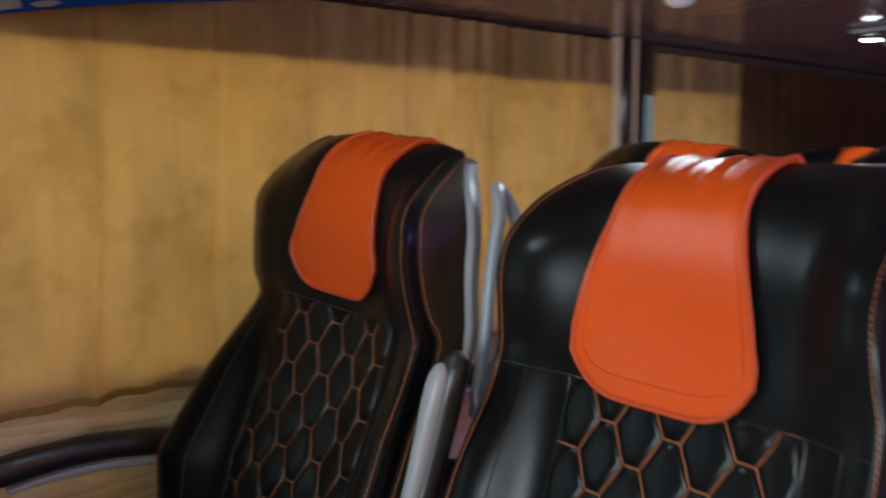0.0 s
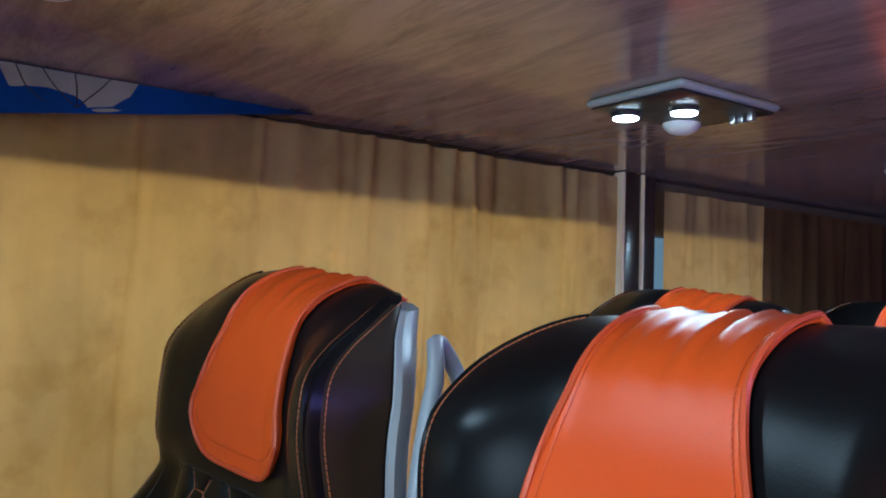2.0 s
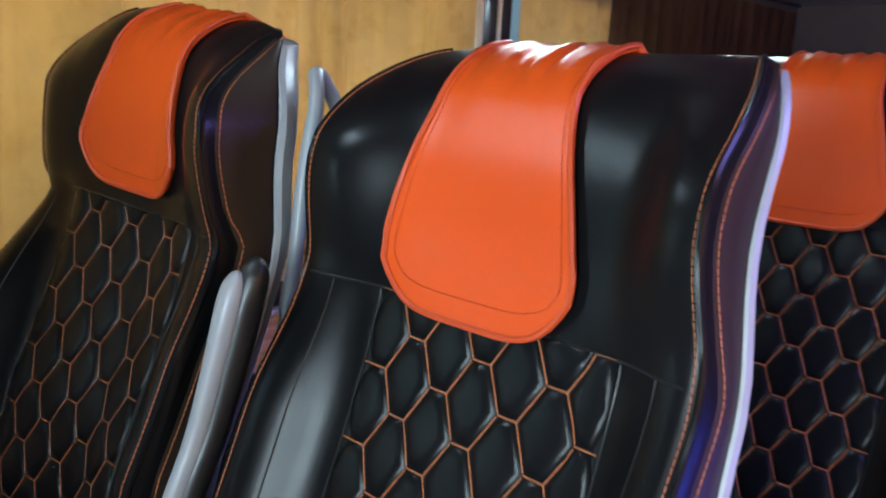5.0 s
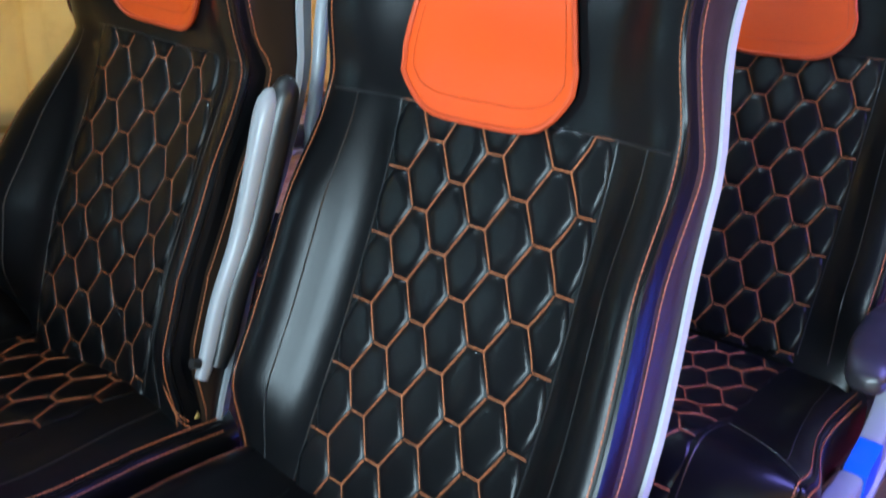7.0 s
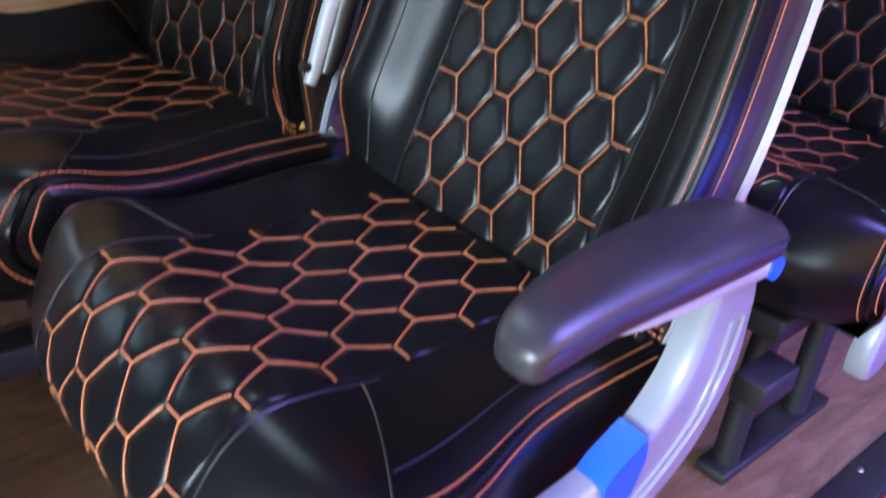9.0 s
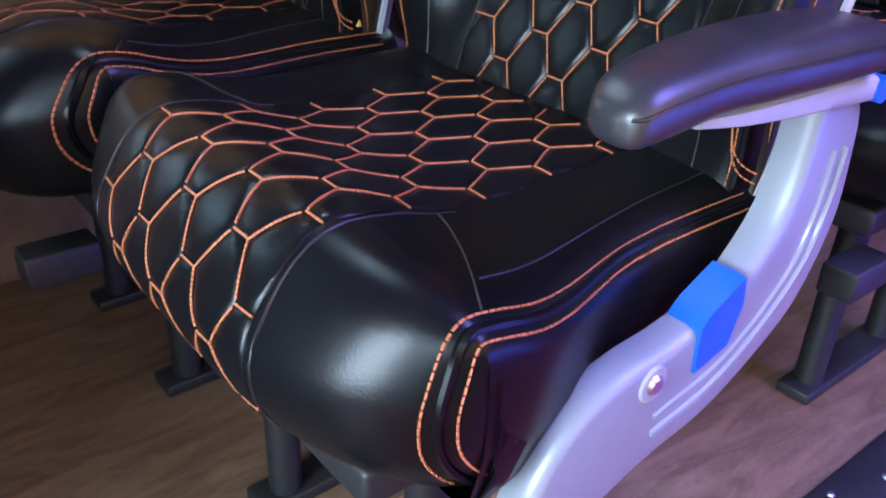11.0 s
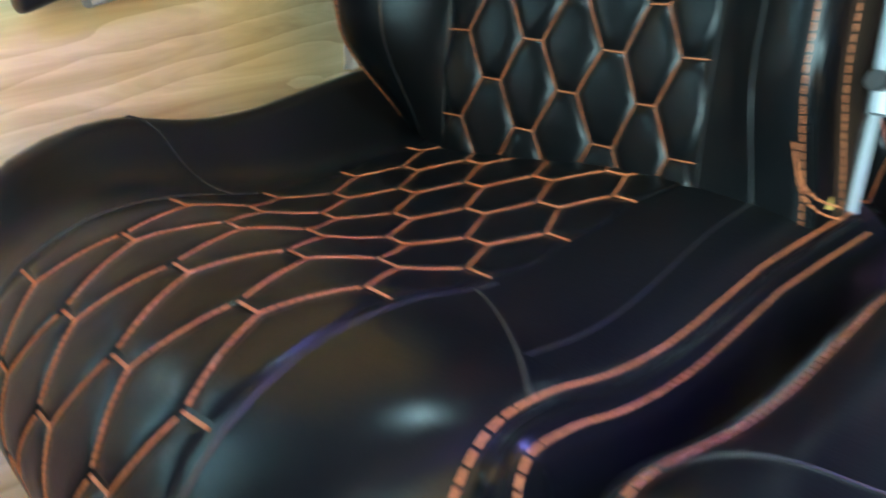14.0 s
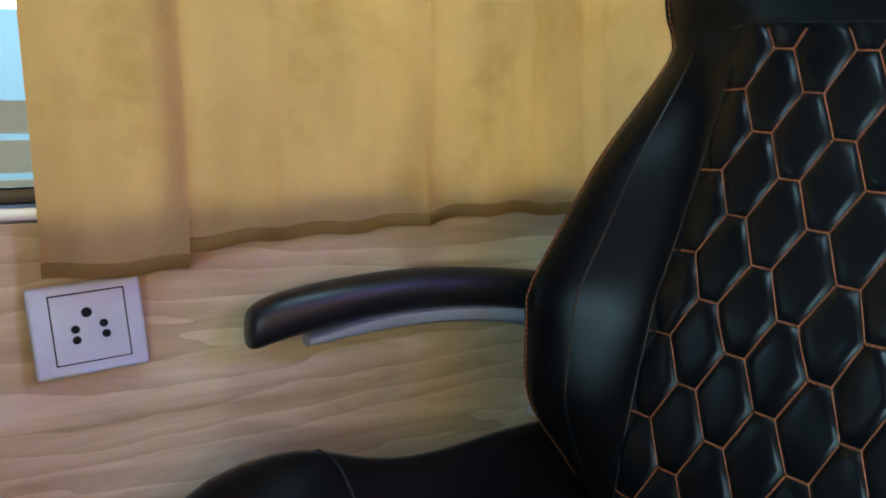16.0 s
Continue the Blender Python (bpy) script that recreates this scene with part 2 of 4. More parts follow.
class Mesh:
    def __init__(self):
        self.v, self.f = [], []

    def grid(self, rows, wrap=False, flip=False):
        """Faces between rows of points; wrap joins each row's ends."""
        base, n = len(self.v), len(rows[0])
        for r in rows:
            self.v += [tuple(p) for p in r]
        for i in range(len(rows) - 1):
            for j in range(n if wrap else n - 1):
                a, b = base + i * n + j, base + i * n + (j + 1) % n
                q = (a, b, b + n, a + n)
                self.f.append(q[::-1] if flip else q)
        return self

    def cap(self, pts, flip=False):
        base = len(self.v)
        self.v += [tuple(p) for p in pts]
        idx = tuple(range(base, base + len(pts)))
        self.f.append(idx[::-1] if flip else idx)
        return self

    def tube(self, pts, r, n=6, flat=1.0, closed=False):
        pts = [Vector(p) for p in pts]
        rows, up = [], Vector((0.31, 0.22, 0.92))
        for i, p in enumerate(pts):
            d = (pts[(i + 1) % len(pts)] - pts[i - 1]) if closed else (pts[min(i + 1, len(pts) - 1)] - pts[max(i - 1, 0)])
            d.normalize()
            s = d.cross(up).normalized()
            t = s.cross(d)
            rr = r(i / (len(pts) - 1)) if callable(r) else r
            rows.append([p + rr * (math.cos(2 * math.pi * k / n) * s + flat * math.sin(2 * math.pi * k / n) * t) for k in range(n)])
        if closed:
            rows.append(rows[0])
        self.grid(rows, wrap=True)
        if not closed:
            self.cap(rows[0], True)
            self.cap(rows[-1])
        return self

    def box(self, x0, x1, y0, y1, z0, z1, bev=0.0):
        bm = bmesh.new()
        bmesh.ops.create_cube(bm, size=1)
        for v in bm.verts:
            v.co = Vector(((x0 + x1) / 2 + v.co.x * (x1 - x0), (y0 + y1) / 2 + v.co.y * (y1 - y0), (z0 + z1) / 2 + v.co.z * (z1 - z0)))
        if bev:
            bmesh.ops.bevel(bm, geom=bm.edges[:], offset=bev, segments=3, profile=0.5, affect="EDGES")
        base = len(self.v)
        bm.verts.index_update()
        self.v += [tuple(v.co) for v in bm.verts]
        self.f += [tuple(base + v.index for v in f.verts) for f in bm.faces]
        bm.free()
        return self

    def disc(self, c, axis, r, h, n=24, top=None):
        """A short cylinder from c along axis, its far end of radius top."""
        c, a = Vector(c), Vector(axis).normalized()
        s = a.orthogonal().normalized()
        t = a.cross(s)
        ring = lambda rr, d: [c + a * d + rr * (math.cos(2 * math.pi * k / n) * s + math.sin(2 * math.pi * k / n) * t) for k in range(n)]  # noqa: E731
        rows = [ring(r, 0), ring(r if top is None else top, h)]
        self.grid(rows, wrap=True)
        self.cap(rows[0], True)
        self.cap(rows[1])
        return self

    def plate(self, outline, thick, axis):
        """A flat outline pushed along axis."""
        a = Vector(axis) * thick
        pts = [Vector(p) for p in outline]
        self.grid([pts, [p + a for p in pts]], wrap=True)
        self.cap(pts, True)
        self.cap([p + a for p in pts])
        return self

    def data(self, name, angle=42):
        me = bpy.data.meshes.new(name)
        me.from_pydata(self.v, [], self.f)
        bm = bmesh.new()
        bm.from_mesh(me)
        bmesh.ops.remove_doubles(bm, verts=bm.verts, dist=1e-6)
        bmesh.ops.recalc_face_normals(bm, faces=bm.faces)
        bm.to_mesh(me)
        bm.free()
        me.shade_smooth()
        me.set_sharp_from_angle(angle=radians(angle))
        return me


def part(name, mesh, mat, parent=None, label="", angle=42):
    me = mesh.data(name, angle)
    me.materials.append(mat)
    ob = new(name, me)
    if parent:
        ob.parent = parent
    if label:
        tagged(ob, label)
    return ob


def empty(name, label, category, group="", kind=""):
    ob = new(name)
    ob.empty_display_size = 0.05
    return tagged(ob, label, category, group, kind)


def smooth_curve(points, n):
    """A Catmull-Rom curve through points of any size, in n steps."""
    p = [Vector(q) for q in points]
    p = [2 * p[0] - p[1]] + p + [2 * p[-1] - p[-2]]
    out = []
    for k in range(n):
        t = k / (n - 1) * (len(p) - 3)
        i = min(int(t), len(p) - 4)
        f = t - i
        a, b, c, d = p[i : i + 4]
        out.append(0.5 * (2 * b + (c - a) * f + (2 * a - 5 * b + 4 * c - d) * f * f + (3 * b - a - 3 * c + d) * f ** 3))
    return out


def dashes(mesh, pts, r, on=0.0046, off=0.0014):
    pts = [Vector(p) for p in pts]
    run, k = 0.0, 0
    lengths = [0.0]
    for a, b in zip(pts, pts[1:]):
        lengths.append(lengths[-1] + (b - a).length)

    def at(s):
        i = max(k for k in range(len(lengths)) if lengths[k] <= s)
        i = min(i, len(pts) - 2)
        return pts[i].lerp(pts[i + 1], (s - lengths[i]) / max(1e-9, lengths[i + 1] - lengths[i]))

    while run + on < lengths[-1]:
        mesh.tube([at(run), at(run + on / 2), at(run + on)], r, 4)
        run += on + off


# ---- seat shape: across u, depth y, height z, from the floor under the seat ----
TOP, SEAM_Z = 1.126, 0.890
BACK = smooth_curve([(0.585, 0.44), (0.600, 0.50), (0.625, 0.575), (0.652, 0.65), (0.676, 0.73), (0.696, 0.81), (0.709, 0.88),
                     (0.716, 0.95), (0.728, 1.02), (0.746, 1.08), (0.768, 1.14)], 80)
BACK_Y, BACK_Z = [p.x for p in BACK], [p.y for p in BACK]


def step(a, b, v):
    t = min(1, max(0, (v - a) / (b - a)))
    return t * t * (3 - 2 * t)


def slope(a, b, v):
    """A nearly straight rise from a to b with soft ends."""
    t = min(1, max(0, (v - a) / (b - a)))
    return t - 0.55 * math.sin(2 * math.pi * t) / (2 * math.pi)


WINGS = [0.010, 0.008, 0.024, 0.020]      # how far the headrest sides stand forward: left, right at the seam; more above it
BACK_BOLSTER = [0.050, 0.046]      # how far the sides of the backrest stand forward


def back_width(z):
    w = float(np.interp(z, [0.44, 0.55, 0.74, 0.84, 0.90, 0.97, 1.04, 1.14], [0.232, 0.240, 0.240, 0.236, 0.235, 0.235, 0.234, 0.230]))
    r = 0.076
    d = z - (TOP - r)
    return w if d <= 0 else w - r + math.sqrt(max(0, r * r - d * d))


def back_front(u, z):
    """How far back the front of the backrest lies."""
    w, head = back_width(z), step(SEAM_Z - 0.010, SEAM_Z + 0.025, z)
    q = min(1, abs(u) / w)
    deep = 0.026 - 0.012 * head
    p = 7.0
    y = float(np.interp(z, BACK_Z, BACK_Y)) + deep * (1 - (1 - q ** p) ** (1 / p))
    low = (1 - head) * step(0.46, 0.58, z) * (1 - 0.45 * step(0.76, SEAM_Z, z))
    y -= low * BACK_BOLSTER[u > 0] * slope(0.132, 0.222, abs(u))
    y -= head * (0.012 * q * q + step(0.10, 0.20, abs(u)) * (WINGS[u > 0] + WINGS[2 + (u > 0)] * step(SEAM_Z, SEAM_Z + 0.12, z))) * (1 - step(TOP - 0.11, TOP - 0.01, z))
    r = 0.060
    d = z - (TOP - r)
    if d > 0:
        g = math.sqrt(max(0, 1 - (d / r) ** 2))
        mid = float(np.interp(z, BACK_Z, BACK_Y)) + 0.068
        y = mid + (y - mid) * g
    return y


def back_point(u, z, lift=0.0):
    p = Vector((u, back_front(u, z), z))
    if lift:
        e = 0.002
        a = Vector((2 * e, back_front(u + e, z) - back_front(u - e, z), 0))
        b = Vector((0, back_front(u, z + e) - back_front(u, z - e), 2 * e))
        p -= lift * b.cross(a).normalized() if b.cross(a).y > 0 else -lift * b.cross(a).normalized()
    return p


SIDE, CHEEK = [-0.022], [0.20]


def back_rear(z):
    """Where the leather side ends and the plastic shell begins."""
    y = float(np.interp(z, BACK_Z, BACK_Y)) + 0.062 + SIDE[0]
    r, d = 0.060, z - (TOP - 0.060)
    if d > 0:
        mid = float(np.interp(z, BACK_Z, BACK_Y)) + 0.068
        y = mid + (y - mid) * math.sqrt(max(0, 1 - (d / r) ** 2))
    return y


LEVELS = [0.44 + 0.02 * k for k in range(29)] + [1.0 + (TOP - 0.0004 - 1.0) * math.sin(k / 14 * math.pi / 2) for k in range(1, 15)]
LEVELS = sorted(set(round(z, 5) for z in LEVELS))
ACROSS = [math.copysign(abs(c) ** 0.8, c) for c in [-math.cos(k / 48 * math.pi) for k in range(49)]]

# cushion: a path from the back over the front edge, then across it
CUSHION = smooth_curve([(0.660, 0.478), (0.58, 0.480), (0.50, 0.480), (0.43, 0.482), (0.38, 0.490), (0.33, 0.505), (0.285, 0.511), (0.252, 0.497), (0.227, 0.467),
                        (0.214, 0.438), (0.217, 0.406), (0.234, 0.376), (0.260, 0.350)], 110)
CUSHION_L = [0.0]
for _a, _b in zip(CUSHION, CUSHION[1:]):
    CUSHION_L.append(CUSHION_L[-1] + (_b - _a).length)
HALF = 0.258


BOLSTER = [0.012, 0.002]


def cushion_point(u, l, lift=0.0):
    y, z = np.interp(l, CUSHION_L, [p.x for p in CUSHION]), np.interp(l, CUSHION_L, [p.y for p in CUSHION])
    e = 0.004
    dy = np.interp(l + e, CUSHION_L, [p.x for p in CUSHION]) - np.interp(l - e, CUSHION_L, [p.x for p in CUSHION])
    dz = np.interp(l + e, CUSHION_L, [p.y for p in CUSHION]) - np.interp(l - e, CUSHION_L, [p.y for p in CUSHION])
    n = Vector((0, dz, -dy)).normalized()
    q = min(1, abs(u) / HALF)
    drop = 0.055 * (1 - (1 - q ** 3.5) ** (1 / 3.5))
    drop -= BOLSTER[u > 0] * (1 + 0.25 * (1 - step(0.05, 0.35, l))) * math.exp(-(((abs(u) - 0.212) / 0.036) ** 2)) * (1 - step(0.33, 0.50, l))
    ahead = 0.050 * q ** 4 * step(0.30, 0.50, l)
    return Vector((u, float(y) + ahead, float(z))) + n * (lift - drop)


# hexagon quilting
HEX_H, HEX_P, HEX_E, CUSHION_ROW = 0.0725, 0.0378, 0.0195, 0.0755


def quilt(parent, surface, l_of, l0, l1, first, width, row, pitch, puff, r_line):
    """Padded hexagons and their stitching over a surface, rows of that height from first along l."""
    run, half = pitch - HEX_E, row / 2
    lines = Mesh()
    edges = set()
    for c in range(-3, 4):
        for r in range(-1, 12):
            lc = first + r * row + (0 if c % 2 else half)
            ring = [(HEX_E / 2, -half), (HEX_E / 2 + run, 0), (HEX_E / 2, half), (-HEX_E / 2, half), (-HEX_E / 2 - run, 0), (-HEX_E / 2, -half)]
            if lc + half < l0 + 0.006 or lc - half > l1 - 0.006:
                continue
            pad = Mesh()
            rings = []
            for s, h in ((0.0, puff), (0.50, 0.97 * puff), (0.74, 0.85 * puff), (0.90, 0.48 * puff), (0.985, -0.0008)):
                points = []
                for k in range(6):
                    for f in (0.0, 0.5):
                        a, b = ring[k], ring[(k + 1) % 6]
                        u = c * pitch + s * (a[0] + f * (b[0] - a[0]))
                        l = lc + s * (a[1] + f * (b[1] - a[1]))
                        u, l = max(-width, min(width, u)), max(l0, min(l1, l))
                        points.append(surface(u, l_of(l), h if s < 0.9 or abs(u) < width else -0.0016))
                rings.append(points)
            pad.grid(rings, wrap=True)
            part("quilted_pad", pad, M_LEATHER, parent, angle=80)
            if abs(c) > 2:
                continue
            pts = [(round(c * pitch + a, 5), round(lc + b, 5)) for a, b in ring]
            for a, b in zip(pts, pts[1:] + pts[:1]):
                edges.add(tuple(sorted((a, b))))
            for sgn in (-1, 1):
                if c == 2 * sgn:
                    edges.add(tuple(sorted(((round(c * pitch + sgn * (HEX_E / 2 + run), 5), round(lc, 5)), (round(sgn * width, 5), round(lc, 5))))))
    for a, b in sorted(edges):
        if min(a[1], b[1]) < l0 - 1e-4 or max(a[1], b[1]) > l1 + 1e-4:
            t = [k / 8 for k in range(9)]
            keep = [k for k in t if l0 <= a[1] + k * (b[1] - a[1]) <= l1]
            if len(keep) < 3:
                continue
            a, b = (a[0] + keep[0] * (b[0] - a[0]), a[1] + keep[0] * (b[1] - a[1])), (a[0] + keep[-1] * (b[0] - a[0]), a[1] + keep[-1] * (b[1] - a[1]))
        dashes(lines, [surface(a[0] + k / 6 * (b[0] - a[0]), l_of(a[1] + k / 6 * (b[1] - a[1])), 0.0007) for k in range(7)], 0.98 * r_line, 0.0027, 0.0006)
    part("quilt_stitching", lines, M_THREAD, parent, "orange thread in a honeycomb pattern")


def build_backrest(seat, phase, strip_low=0.0, strip_high=0.0, strip_z=0.898, strip_half=0.076, thread_r=0.0009, row=HEX_H):
    # leather body: front, sides
    rows = []
    for z in LEVELS:
        w = back_width(z)
        rear = back_rear(z)
        front = [Vector((a * w, back_front(a * w, z), z)) for a in ACROSS]
        y1 = front[0].y
        left = [Vector((-w, y1 + (rear - 0.004 - y1) * k / 7, z)) for k in range(6, 0, -1)]
        right = [Vector((-p.x, p.y, z)) for p in left[::-1]]
        rows.append([Vector((-w * 0.90, rear, z)), Vector((-w, rear - 0.004, z))] + left + front + right + [Vector((w, rear - 0.004, z)), Vector((w * 0.90, rear, z))])
    body = part("backrest", Mesh().grid(rows).cap(rows[0]).cap(rows[-1]), M_LEATHER, seat, angle=75)
    # side panels of browner colour, an orange reflection put into the leather
    for s in (-1, 1):
        rows = []
        for z in LEVELS[1:-3]:
            w, y0, y1 = back_width(z) + 0.0012, back_front(back_width(z), z) + 0.005, back_rear(z) - 0.006
            rows.append([Vector((s * (w - 0.0016 + 0.0045 * math.sin(math.pi * k / 6)), y0 + 0.001 + (y1 - y0) * k / 6, z)) for k in range(7)])
        part("side_panel", Mesh().grid(rows), M_SIDE, body, "reflection-tinted brown leatherette side", angle=75)
    # moulded shell behind
    rows = []
    for z in [0.46 + (TOP - 0.012 - 0.46) * math.sin(k / 26 * math.pi / 2) for k in range(27)]:
        w, y = back_width(z) + 0.004, back_rear(z)
        d = 0.026 * math.sqrt(max(0.02, 1 - (max(0, z - TOP + 0.09) / 0.09) ** 2))
        q = CHEEK[0]
        half = [(w - 0.012, y - 0.006), (w, y - 0.004), (w + 0.002, y + 0.001), (w - 0.006, y + 0.024 * q), (w - 0.015, y + 0.040 * q), (w - 0.026, y + 0.044 * q + 0.2 * d), (w - 0.060, y + 0.044 * q + 0.5 * d)]
        rows.append([Vector((-a, c, z)) for a, c in half] + [Vector((0, y + 0.044 * q + d, z))] + [Vector((a, c, z)) for a, c in half[::-1]])
    shell = part("back_shell", Mesh().grid(rows, wrap=True).cap(rows[0]).cap(rows[-1], True), M_GREY, seat, "grey moulded plastic back shell")
    # piping with two rows of stitching on each edge
    zs = [0.47 + (TOP - 0.47 - 0.004) * math.sin(k / 60 * math.pi / 2) for k in range(61)]
    for s in (-1, 1):
        for off in (0.965, 1.0):
            st, line = Mesh(), []
            for z in zs:
                w = back_width(z) * s
                if off < 1:
                    p = back_point(w * off, z) + Vector((s * 0.001, -0.0012, 0))
                else:
                    p = Vector((w + s * 0.0026, back_front(w, z) + 0.012, z))
                line.append(p)
            dashes(st, line, 0.0008)
            tagged(part("edge_stitching", st, M_THREAD, body), kind="stuff")
        part("piping", Mesh().tube([Vector((back_width(z) * s * 0.992, back_front(back_width(z) * s * 0.992, z), z)) for z in zs], 0.0034, 6), M_LEATHER, body)
        for u in (0.137, 0.188):
            part("seam", Mesh().tube([back_point(s * u, 0.47 + (SEAM_Z - 0.47) * k / 30, 0.0000) for k in range(31)], 0.0010, 5), M_SEAM, body)
    part("seam", Mesh().tube([back_point(u * 0.01, SEAM_Z, 0.0) for u in range(-22, 23)], 0.0016, 5), M_SEAM, body)
    for off in (0.0, 0.008):
        st = Mesh()
        dashes(st, smooth_curve([back_point(0.226, 0.530 - off, 0.003), back_point(0.228, 0.505 - off, 0.003), Vector((0.240, back_front(0.228, 0.49) - 0.002, 0.492 - off)),
                                 Vector((0.258, back_front(0.228, 0.49) + 0.004, 0.487 - off))], 14), 0.0008)
        tagged(part("edge_stitching", st, M_THREAD, body), kind="stuff")
    # quilted middle
    quilt(body, back_point, lambda l: SEAM_Z - l * 0.93, 0.0, 0.465, phase, 0.135, row, 0.0390, 0.0034, thread_r)
    # headrest strip over the top
    build_strip(seat, strip_low, strip_high, strip_z, strip_half)
    return body


def build_strip(seat, low, high, z0, base):
    zs = [z0 + (TOP - z0) * math.sin(k / 36 * math.pi / 2) for k in range(37)]

    def place(a, k, lift):
        """a from -1 to 1 across; k along: up the front, over the top, down the back."""
        if k < len(zs):
            z = min(zs[k], TOP - 0.0006)
            half = base + 0.027 * (1 - step(0.92, 1.09, z)) - 0.004 * step(1.0, 1.12, z)
            u = a * half + low + (high - low) * step(0.90, 1.10, z)
            z += 0.040 * abs(a) ** 5 * (1 - step(z0, z0 + 0.082, z))
            crease = (0.0018 * math.sin(a * 11 + 40 * z + 1.2 * math.sin(5 * a + low * 300)) + 0.0011 * math.sin(a * 23 - 25 * z)) * step(1.05, 1.12, z)
            p = back_point(u, min(z, TOP - 0.0006), 0)
            n = Vector((0, -1, 0)) if z < 1.06 else Vector((0, -math.cos((z - 1.06) / (TOP - 1.06) * 1.4), math.sin((z - 1.06) / (TOP - 1.06) * 1.4)))
            return p + n * (lift + crease)
        z = TOP - 0.004 - 0.013 * (k - len(zs))
        return Vector((a * 0.075 + high, back_rear(z) + lift + 0.045 - 0.040 * (k == len(zs)), z))

    cols = [k / 14 for k in range(-14, 15)]
    count = len(zs) + 3
    outer = [[place(a, k, 0.0070) for a in cols] for k in range(count)]
    inner = [[place(a, k, 0.0020) for a in cols] for k in range(count)]
    m = Mesh().grid(outer).grid(inner, flip=True)
    m.grid([outer[0], inner[0]]).grid([[r[0] for r in outer], [r[0] for r in inner]]).grid([[r[-1] for r in outer], [r[-1] for r in inner]])
    strip = part("headrest_strip", m, M_ORANGE, seat, "orange leatherette strip over the headrest", angle=60)
    rim = [r[0] for r in outer[::-1]] + outer[0] + [r[-1] for r in outer]
    part("strip_piping", Mesh().tube([p + Vector((0, -0.0005, 0)) for p in rim], 0.0030, 6), M_PIPING, strip)
    st = Mesh()
    line = [place(-0.90, k, 0.0078) for k in range(count - 4, 2, -1)] + [place(a, 2, 0.0078) for a in [k / 10 for k in range(-8, 9)]] + [place(0.90, k, 0.0078) for k in range(3, count - 4)]
    dashes(st, line, 0.0006, 0.0035, 0.0016)
    part("strip_stitching", st, M_PIPING, strip)


def build_cushion(seat, first, thread_r=0.0011):
    ls = [CUSHION_L[-1] * k / 44 for k in range(45)]
    rows = []
    for l in ls:
        y = float(np.interp(l, CUSHION_L, [p.x for p in CUSHION]))
        top = [cushion_point(a * HALF, l) for a in ACROSS]
        z0, y0 = 0.348, max(y, 0.17)
        f = step(0.50, 0.70, l)
        low = lambda p, e: Vector((p.x - math.copysign(e, p.x), p.y + (y0 - p.y) * f, min(p.z, p.z + (z0 - p.z) * 1.0)))  # noqa: E731
        mid = lambda p: p.lerp(low(p, 0.0), 0.5)  # noqa: E731
        rows.append([low(top[0], 0.012), mid(top[0])] + top + [mid(top[-1]), low(top[-1], 0.012)])
    body = Mesh().grid(rows, wrap=True).cap(rows[0]).cap(rows[-1], True)
    body = part("cushion", body, M_LEATHER, seat, angle=75)
    lx = [0.02 + (CUSHION_L[-1] - 0.03) * k / 60 for k in range(61)]
    for s in (-1, 1):
        for u in (0.2400, 0.2530):
            st = Mesh()
            dashes(st, [cushion_point(s * u, l, 0.0012) for l in lx], 0.0010)
            tagged(part("edge_stitching", st, M_THREAD, body), kind="stuff")
        part("piping", Mesh().tube([cushion_point(s * 0.2465, l, 0.0004) for l in lx], 0.0040, 6, 0.7), M_LEATHER, body)
        # panel seams on the bolsters
        part("seam", Mesh().tube([cushion_point(s * u, l, 0.0003) for u, l in [(0.131 + 0.108 * k / 12, 0.288 + 0.062 * (k / 12) ** 1.3) for k in range(13)]], 0.0011, 5), M_SEAM, body)
        if s > 0:
            part("seam", Mesh().tube([cushion_point(s * (0.216 - 0.030 * k / 20), 0.328 - 0.290 * k / 20, 0.0001) for k in range(21)], 0.0011, 5), M_SEAM, body)
        part("seam", Mesh().tube([cushion_point(s * 0.131, 0.27 + (CUSHION_L[-1] - 0.30) * k / 20, 0.0001) for k in range(21)], 0.0012, 5), M_SEAM, body)
    quilt(body, cushion_point, lambda l: l, 0.052, 0.54, first, 0.126, CUSHION_ROW, HEX_P, 0.0017, thread_r)
    return body


def rounded_bar(stations, n=20, p=3.0):
    """A bar lofted through stations (y, z, u, half width, half height)."""
    rows = []
    for y, z, u, w, h in stations:
        ring = []
        for k in range(n):
            c, s = math.cos(2 * math.pi * k / n), math.sin(2 * math.pi * k / n)
            ring.append(Vector((u + w * math.copysign(abs(c) ** (2 / p), c), y, z + h * math.copysign(abs(s) ** (2 / p), s))))
        rows.append(ring)
    return Mesh().grid(rows, wrap=True).cap(rows[0], True).cap(rows[-1])


def bar_through(pts, n=22):
    """Stations smoothed through (y, z, u, w, h) keys, closed in at both ends."""
    pts = [tuple(p) for p in pts]
    a = np.array(pts)
    t = np.linspace(0, len(pts) - 1, n)
    out = []
    for v in t:
        i = min(int(v), len(pts) - 2)
        f = v - i
        p0, p1, p2, p3 = a[max(i - 1, 0)], a[i], a[i + 1], a[min(i + 2, len(pts) - 1)]
        out.append(tuple(0.5 * (2 * p1 + (p2 - p0) * f + (2 * p0 - 5 * p1 + 4 * p2 - p3) * f * f + (3 * p1 - p0 - 3 * p2 + p3) * f ** 3)))
    return out


